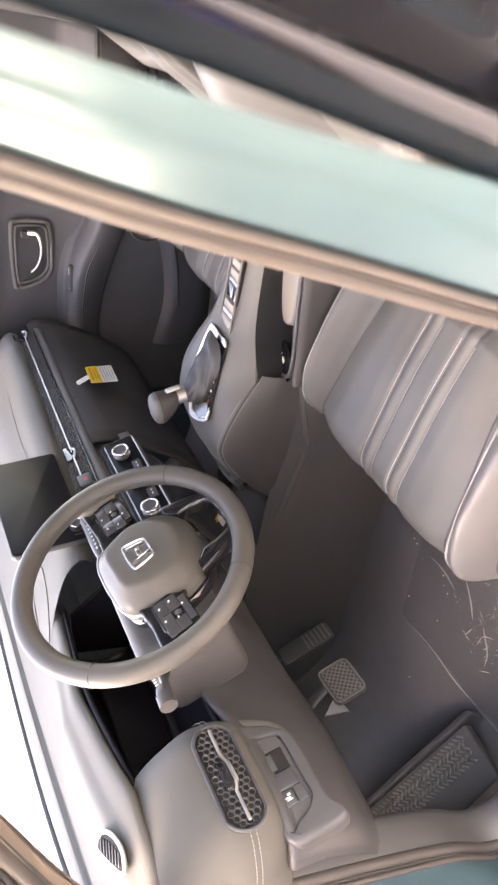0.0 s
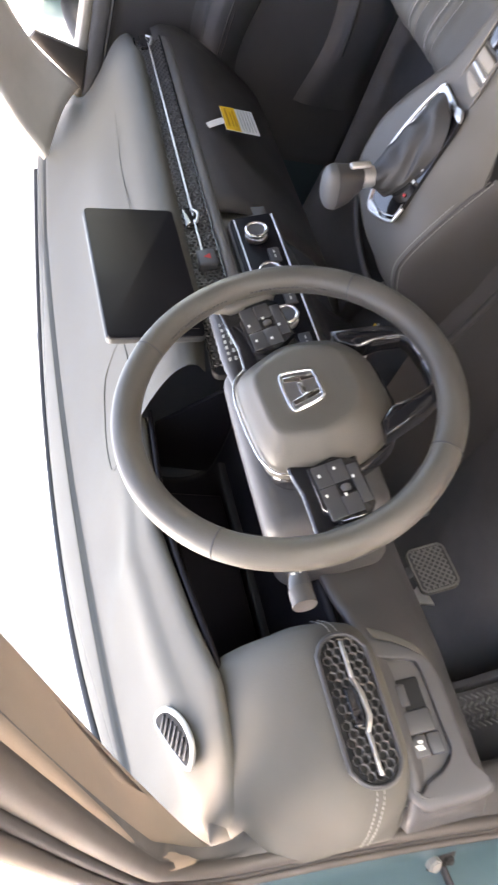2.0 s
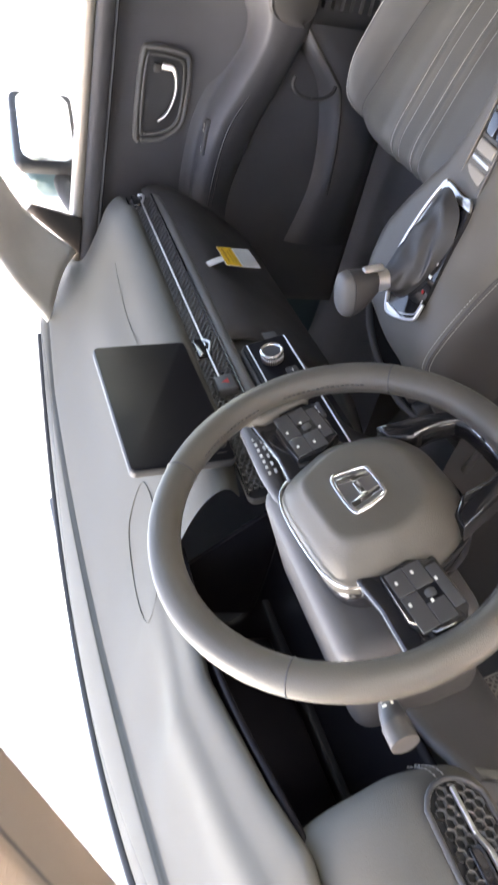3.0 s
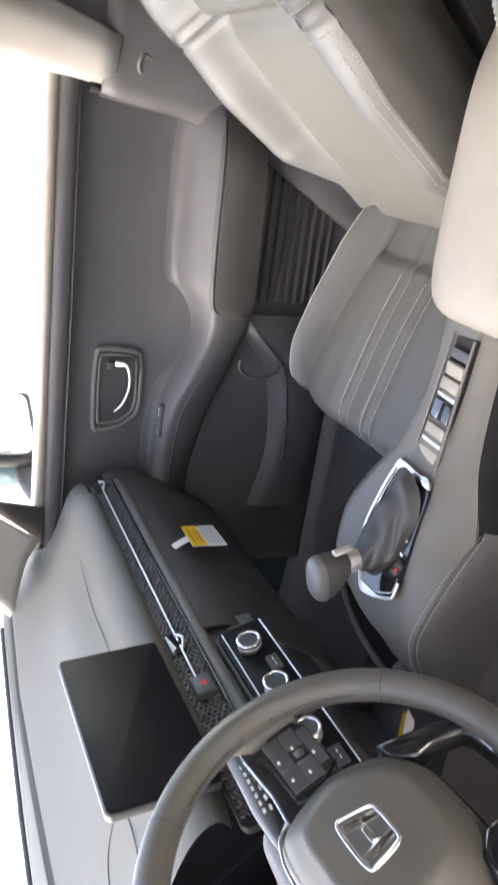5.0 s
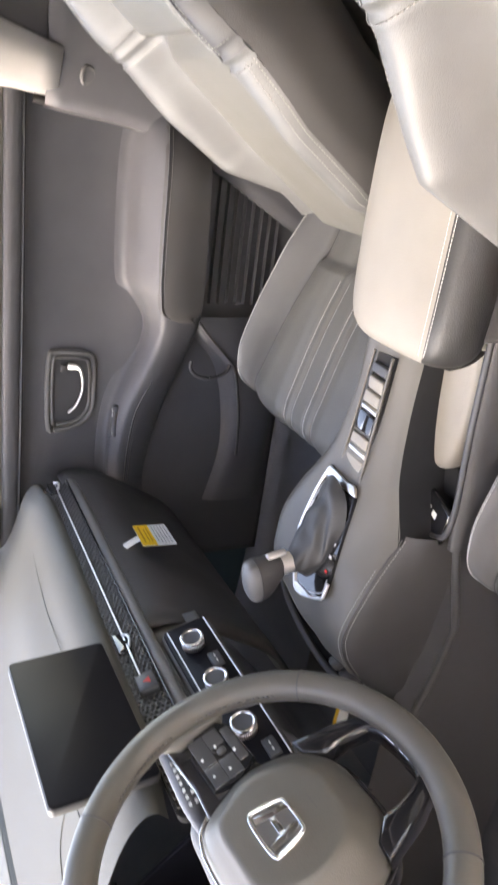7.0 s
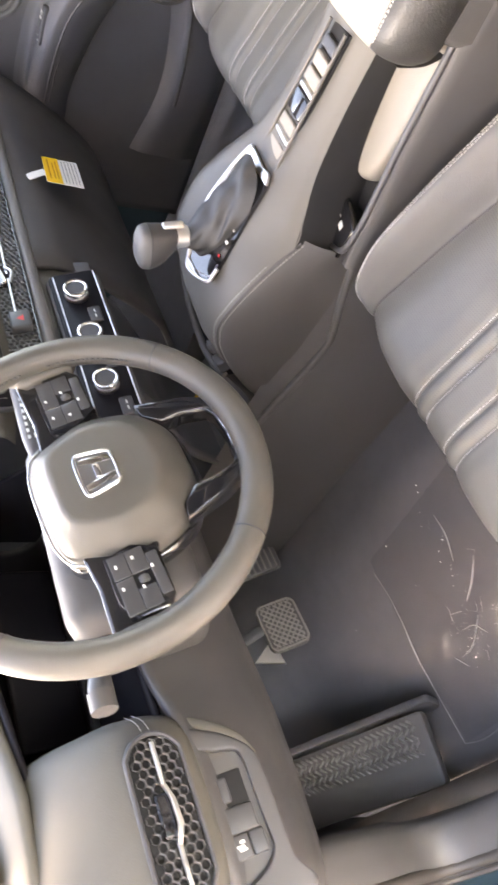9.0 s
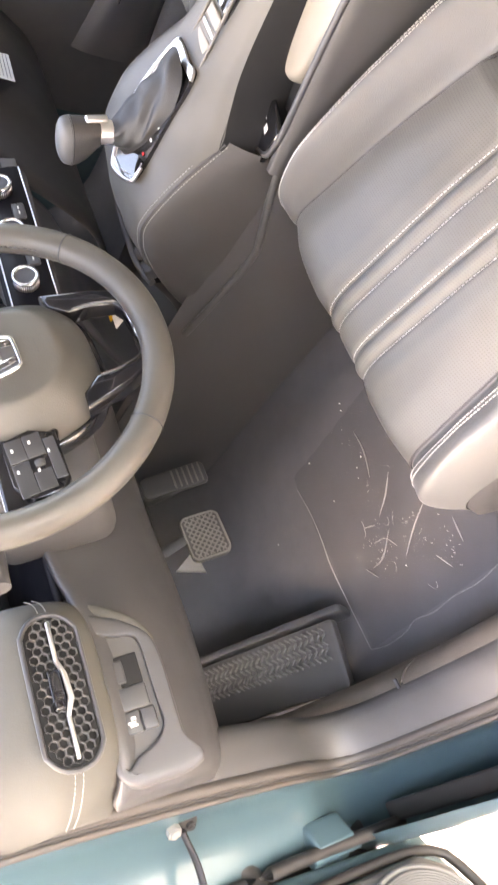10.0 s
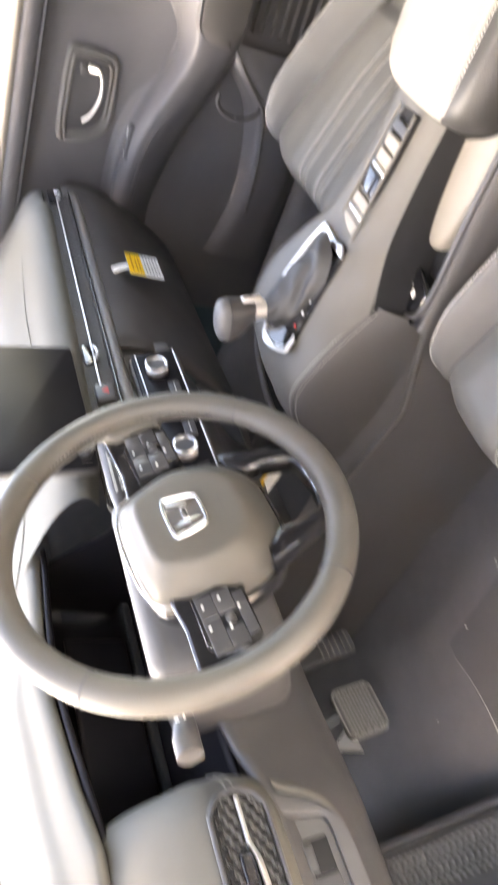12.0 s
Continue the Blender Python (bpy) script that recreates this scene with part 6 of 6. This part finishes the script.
# ---- footwell ----
def pedals():
    p = thing("brake_pedal", "brake pedal with a cross-hatched rubber pad", "pedal")
    m = frame_of((-0.535, -0.350, 0.454), (-0.10, 1, 0), (-0.35, 0, 1))
    pad = part("pad", prism(oval(0.092, 0.076, 0.014), 0.014, m, 0.003), PLASTIC, p)
    for k in range(-5, 6):
        for s in (-1, 1):
            a = Vector((k * 0.012 - 0.03, -s * 0.03, 0))
            b = Vector((k * 0.012 + 0.03, s * 0.03, 0))
            lo, hi = max(-0.040, a.x), min(0.040, b.x)
            if hi - lo < 0.01:
                continue
            ya, yb = a.y + (b.y - a.y) * (lo - a.x) / (b.x - a.x), a.y + (b.y - a.y) * (hi - a.x) / (b.x - a.x)
            # Ribs and rim are paler than the pad, with light painted into them.
            part("rib", tube([m @ Vector((lo, ya, 0.0075)), m @ Vector((hi, yb, 0.0075))], 0.0016, 4, 6), STEEL_RUB, pad)
    part("rim", tube([m @ Vector((x, y, 0.007)) for x, y in oval(0.088, 0.072, 0.013, 3)], 0.0022, 48, 6, True, up=(1, 0, 0)), STEEL_RUB, pad)
    part("arm", tube([(-0.545, -0.345, 0.49), (-0.60, -0.36, 0.56), (-0.64, -0.37, 0.66), (-0.66, -0.37, 0.80)], 0.012, 20, 10, flat=0.5), BLACK, p)
    part("bracket", prism([(-0.02, -0.02), (0.03, -0.015), (0.0, 0.03)], 0.008, m @ pose(-0.045, 0.042, -0.008), 0.002), CHROME, p, "bare steel bracket")
    q = thing("accelerator_pedal", "dark ribbed plastic accelerator pedal", "pedal")
    n = frame_of((-0.575, -0.208, 0.455), (-0.05, 1, 0), (-0.45, 0, 1))
    gp = part("pad", prism(oval(0.048, 0.130, 0.010), 0.014, n, 0.003), BLACK, q)
    for k in range(6):
        part("rib", moved(box((0.040, 0.0035, 0.004), None, 0.001), n @ pose(0, -0.055 + 0.011 * k, 0.008)), PLASTIC_MID, gp)
    part("arm", tube([(-0.60, -0.21, 0.50), (-0.65, -0.215, 0.62), (-0.68, -0.22, 0.74)], 0.009, 12, 8), BLACK, q)
    r = thing("footrest", "grey plastic footrest with a herringbone tread", "footrest")
    f = frame_of((-0.652, -0.611, 0.423), (-0.905, 0.10, 0.42), (0.02, -1, 0.02))
    part("plate", prism(oval(0.46, 0.118, 0.010), 0.02, f, 0.004), PLASTIC, r)
    for row, y in enumerate((-0.046, -0.034, -0.022, -0.010, 0.002)):
        for k in range(34):
            part("tread", moved(box((0.014, 0.0035, 0.003), None, 0), f @ pose(-0.205 + 0.012 * k, y, 0.011, 0, 0, 38 if row % 2 else -38)), PLASTIC_MID, r)
    part("side", prism(oval(0.46, 0.05, 0.01), 0.014, frame_of((-0.64, -0.545, 0.392), (-0.905, 0.10, 0.42), (0, 0.3, 1)), 0.004), BLACK, r)
    k = thing("kick_panel", "dark plastic kick panel under the dashboard end", "panel")
    part("panel", skin([[(-0.36, -0.745, 0.66), (-0.40, -0.735, 0.55), (-0.45, -0.72, 0.44)], [(-0.65, -0.70, 0.68), (-0.66, -0.69, 0.55), (-0.66, -0.67, 0.40)], [(-0.95, -0.68, 0.70), (-0.95, -0.67, 0.55), (-0.95, -0.66, 0.40)]], 12, 14), KNEE, k)
    u = thing("knee_shroud", "black plastic shroud under the steering column", "panel")
    part("duct", skin([[(-0.30, -0.22, 0.70), (-0.34, -0.30, 0.655), (-0.36, -0.42, 0.64), (-0.35, -0.50, 0.66)], [(-0.55, -0.20, 0.66), (-0.55, -0.30, 0.62), (-0.55, -0.42, 0.61), (-0.55, -0.52, 0.64)], [(-0.90, -0.20, 0.70), (-0.90, -0.30, 0.66), (-0.90, -0.42, 0.66), (-0.90, -0.52, 0.68)]], 20, 14), BLACK, u)


def floor_film():
    """A creased clear film lying on the carpet before the driver's seat."""
    f = thing("protective_film", "creased clear plastic film on the driver's floor", "film")
    bm = bmesh.new()
    n = 90
    a, b, c, d = Vector((-0.425, -0.305, 0)), Vector((-0.412, -0.648, 0)), Vector((0.10, -0.632, 0)), Vector((0.02, -0.27, 0))
    rows = []
    for i in range(n):
        rows.append([])
        for j in range(n):
            p = a.lerp(b, j / (n - 1)).lerp(d.lerp(c, j / (n - 1)), i / (n - 1))
            z = 0.291 + 0.010 * max(0.0, 0.35 - abs(noise.noise(Vector((p.x * 9, p.y * 6, 3.1))))) + 0.022 * max(0.0, 0.16 - abs(noise.noise(Vector((p.x * 20, p.y * 12, 7.7))))) + 0.0025 * noise.noise(Vector((p.x * 60, p.y * 60, 1.7)))
            rows[-1].append(bm.verts.new((p.x, p.y, max(0.2905, z))))
    for r0, r1 in zip(rows, rows[1:]):
        for j in range(n - 1):
            bm.faces.new((r0[j], r0[j + 1], r1[j + 1], r1[j]))
    ob = part("sheet", bm, FILM, f)
    part("edge", tube([(-0.429, -0.33, 0.294), (-0.420, -0.38, 0.295), (-0.417, -0.433, 0.297), (-0.421, -0.49, 0.298), (-0.420, -0.551, 0.296), (-0.414, -0.648, 0.294)], lambda q: 0.0004 + 0.0012 * math.exp(-(((q - 0.5) / 0.16) ** 2)), 40, 6), GLINT, f, "film edge in the pale glint colour")
    part("edge", tube([(-0.414, -0.648, 0.294), (-0.37, -0.656, 0.297), (-0.318, -0.653, 0.296), (-0.28, -0.645, 0.300), (-0.241, -0.649, 0.297), (-0.184, -0.645, 0.299), (-0.132, -0.646, 0.297), (-0.063, -0.634, 0.296)], 0.0004, 50, 6), GLINT, f)
    folds = (
        [(-0.227, -0.33), (-0.224, -0.372), (-0.239, -0.412)],
        [(-0.196, -0.427), (-0.224, -0.456), (-0.257, -0.475)],
        [(-0.304, -0.474), (-0.272, -0.483)],
        [(-0.297, -0.506), (-0.265, -0.511), (-0.249, -0.532)],
        [(-0.249, -0.502), (-0.287, -0.534), (-0.323, -0.539)],
        [(-0.148, -0.498), (-0.193, -0.523), (-0.242, -0.555)],
        [(-0.121, -0.547), (-0.122, -0.586)],
        [(-0.183, -0.58), (-0.162, -0.609)],
        [(-0.34, -0.532), (-0.317, -0.557)],
    )
    # Each crease is a pale tube; its glint is in the colour.
    for line in folds:
        part("crease", tube([(x, y, 0.2975 + 0.002 * (i % 2)) for i, (x, y) in enumerate(line)], lambda q: 0.0002 + 0.0032 * q * (1 - q), 18, 6, flat=1.5), GLINT, f, "pale crease coloured as a glint on the film")
    rng = random.Random(11)
    for _ in range(9):
        x, y, way = rng.gauss(-0.235, 0.055), rng.gauss(-0.485, 0.065), rng.uniform(-2.2, -0.9)
        line = [(x, y, 0.2965)]
        for _k in range(rng.choice((2, 3, 3, 4))):
            way += rng.uniform(-1.3, 1.3)
            x, y = x + 0.007 * math.cos(way), y + 0.009 * math.sin(way)
            line.append((x, y, 0.2965 + rng.uniform(0, 0.002)))
        part("crease", tube(line, lambda q: 0.0001 + rng.uniform(0.0002, 0.0014) * q * (1 - q), 12, 5, flat=1.5), GLINT, f, "pale crease coloured as a glint on the film")
    # Tiny pale flakes painted as sparkle on the wrinkled film.
    flakes = bmesh.new()
    for cx, cy, r, count in ((-0.25, -0.44, 0.018, 16), (-0.29, -0.515, 0.030, 40), (-0.205, -0.540, 0.028, 36), (-0.15, -0.575, 0.024, 26), (-0.255, -0.335, 0.016, 10)):
        for _ in range(count):
            x, y, w, turn = rng.gauss(cx, r * 0.5), rng.gauss(cy, r * 0.8), rng.uniform(0.0003, 0.0012), rng.uniform(0, 180)
            q = pose(x, y, 0.2975 + rng.uniform(0, 0.002), rng.uniform(-25, 25), rng.uniform(-25, 25), turn)
            flakes.faces.new([flakes.verts.new(q @ Vector(k)) for k in ((-w * 2.2, -w * 0.3, 0), (w * 0.6, -w * 0.8, 0), (w * 2.0, w * 0.2, 0), (-w * 0.4, w * 0.7, 0))])
    tagged(part("wrinkles", flakes, GLINT, f, "pale flakes coloured as glints on fine wrinkles", smooth=False), kind="stuff")
    rng = random.Random(4)
    g = thing("lint", "specks of pale lint on the dark carpet", "lint", kind="stuff")
    bm = bmesh.new()
    for _ in range(14):
        x, y, s = rng.uniform(-0.65, -0.2), rng.uniform(-0.6, -0.2), rng.uniform(0.0005, 0.0010)
        bmesh.ops.create_cube(bm, size=s * 2, matrix=pose(x, y, 0.2925 + s))
    part("specks", bm, PAPER, g)


pedals()
floor_film()


def buckle():
    b = thing("seat_buckle", "seat belt buckle with a red release button", "buckle")
    part("body", box((0.035, 0.022, 0.075), pose(0.452, -0.178, 0.535, 0, 20, 0), 0.006), BLACK, b)
    part("button", box((0.026, 0.014, 0.012), pose(0.466, -0.178, 0.571, 0, 20, 0), 0.003), RED, b, "red release button")


buckle()
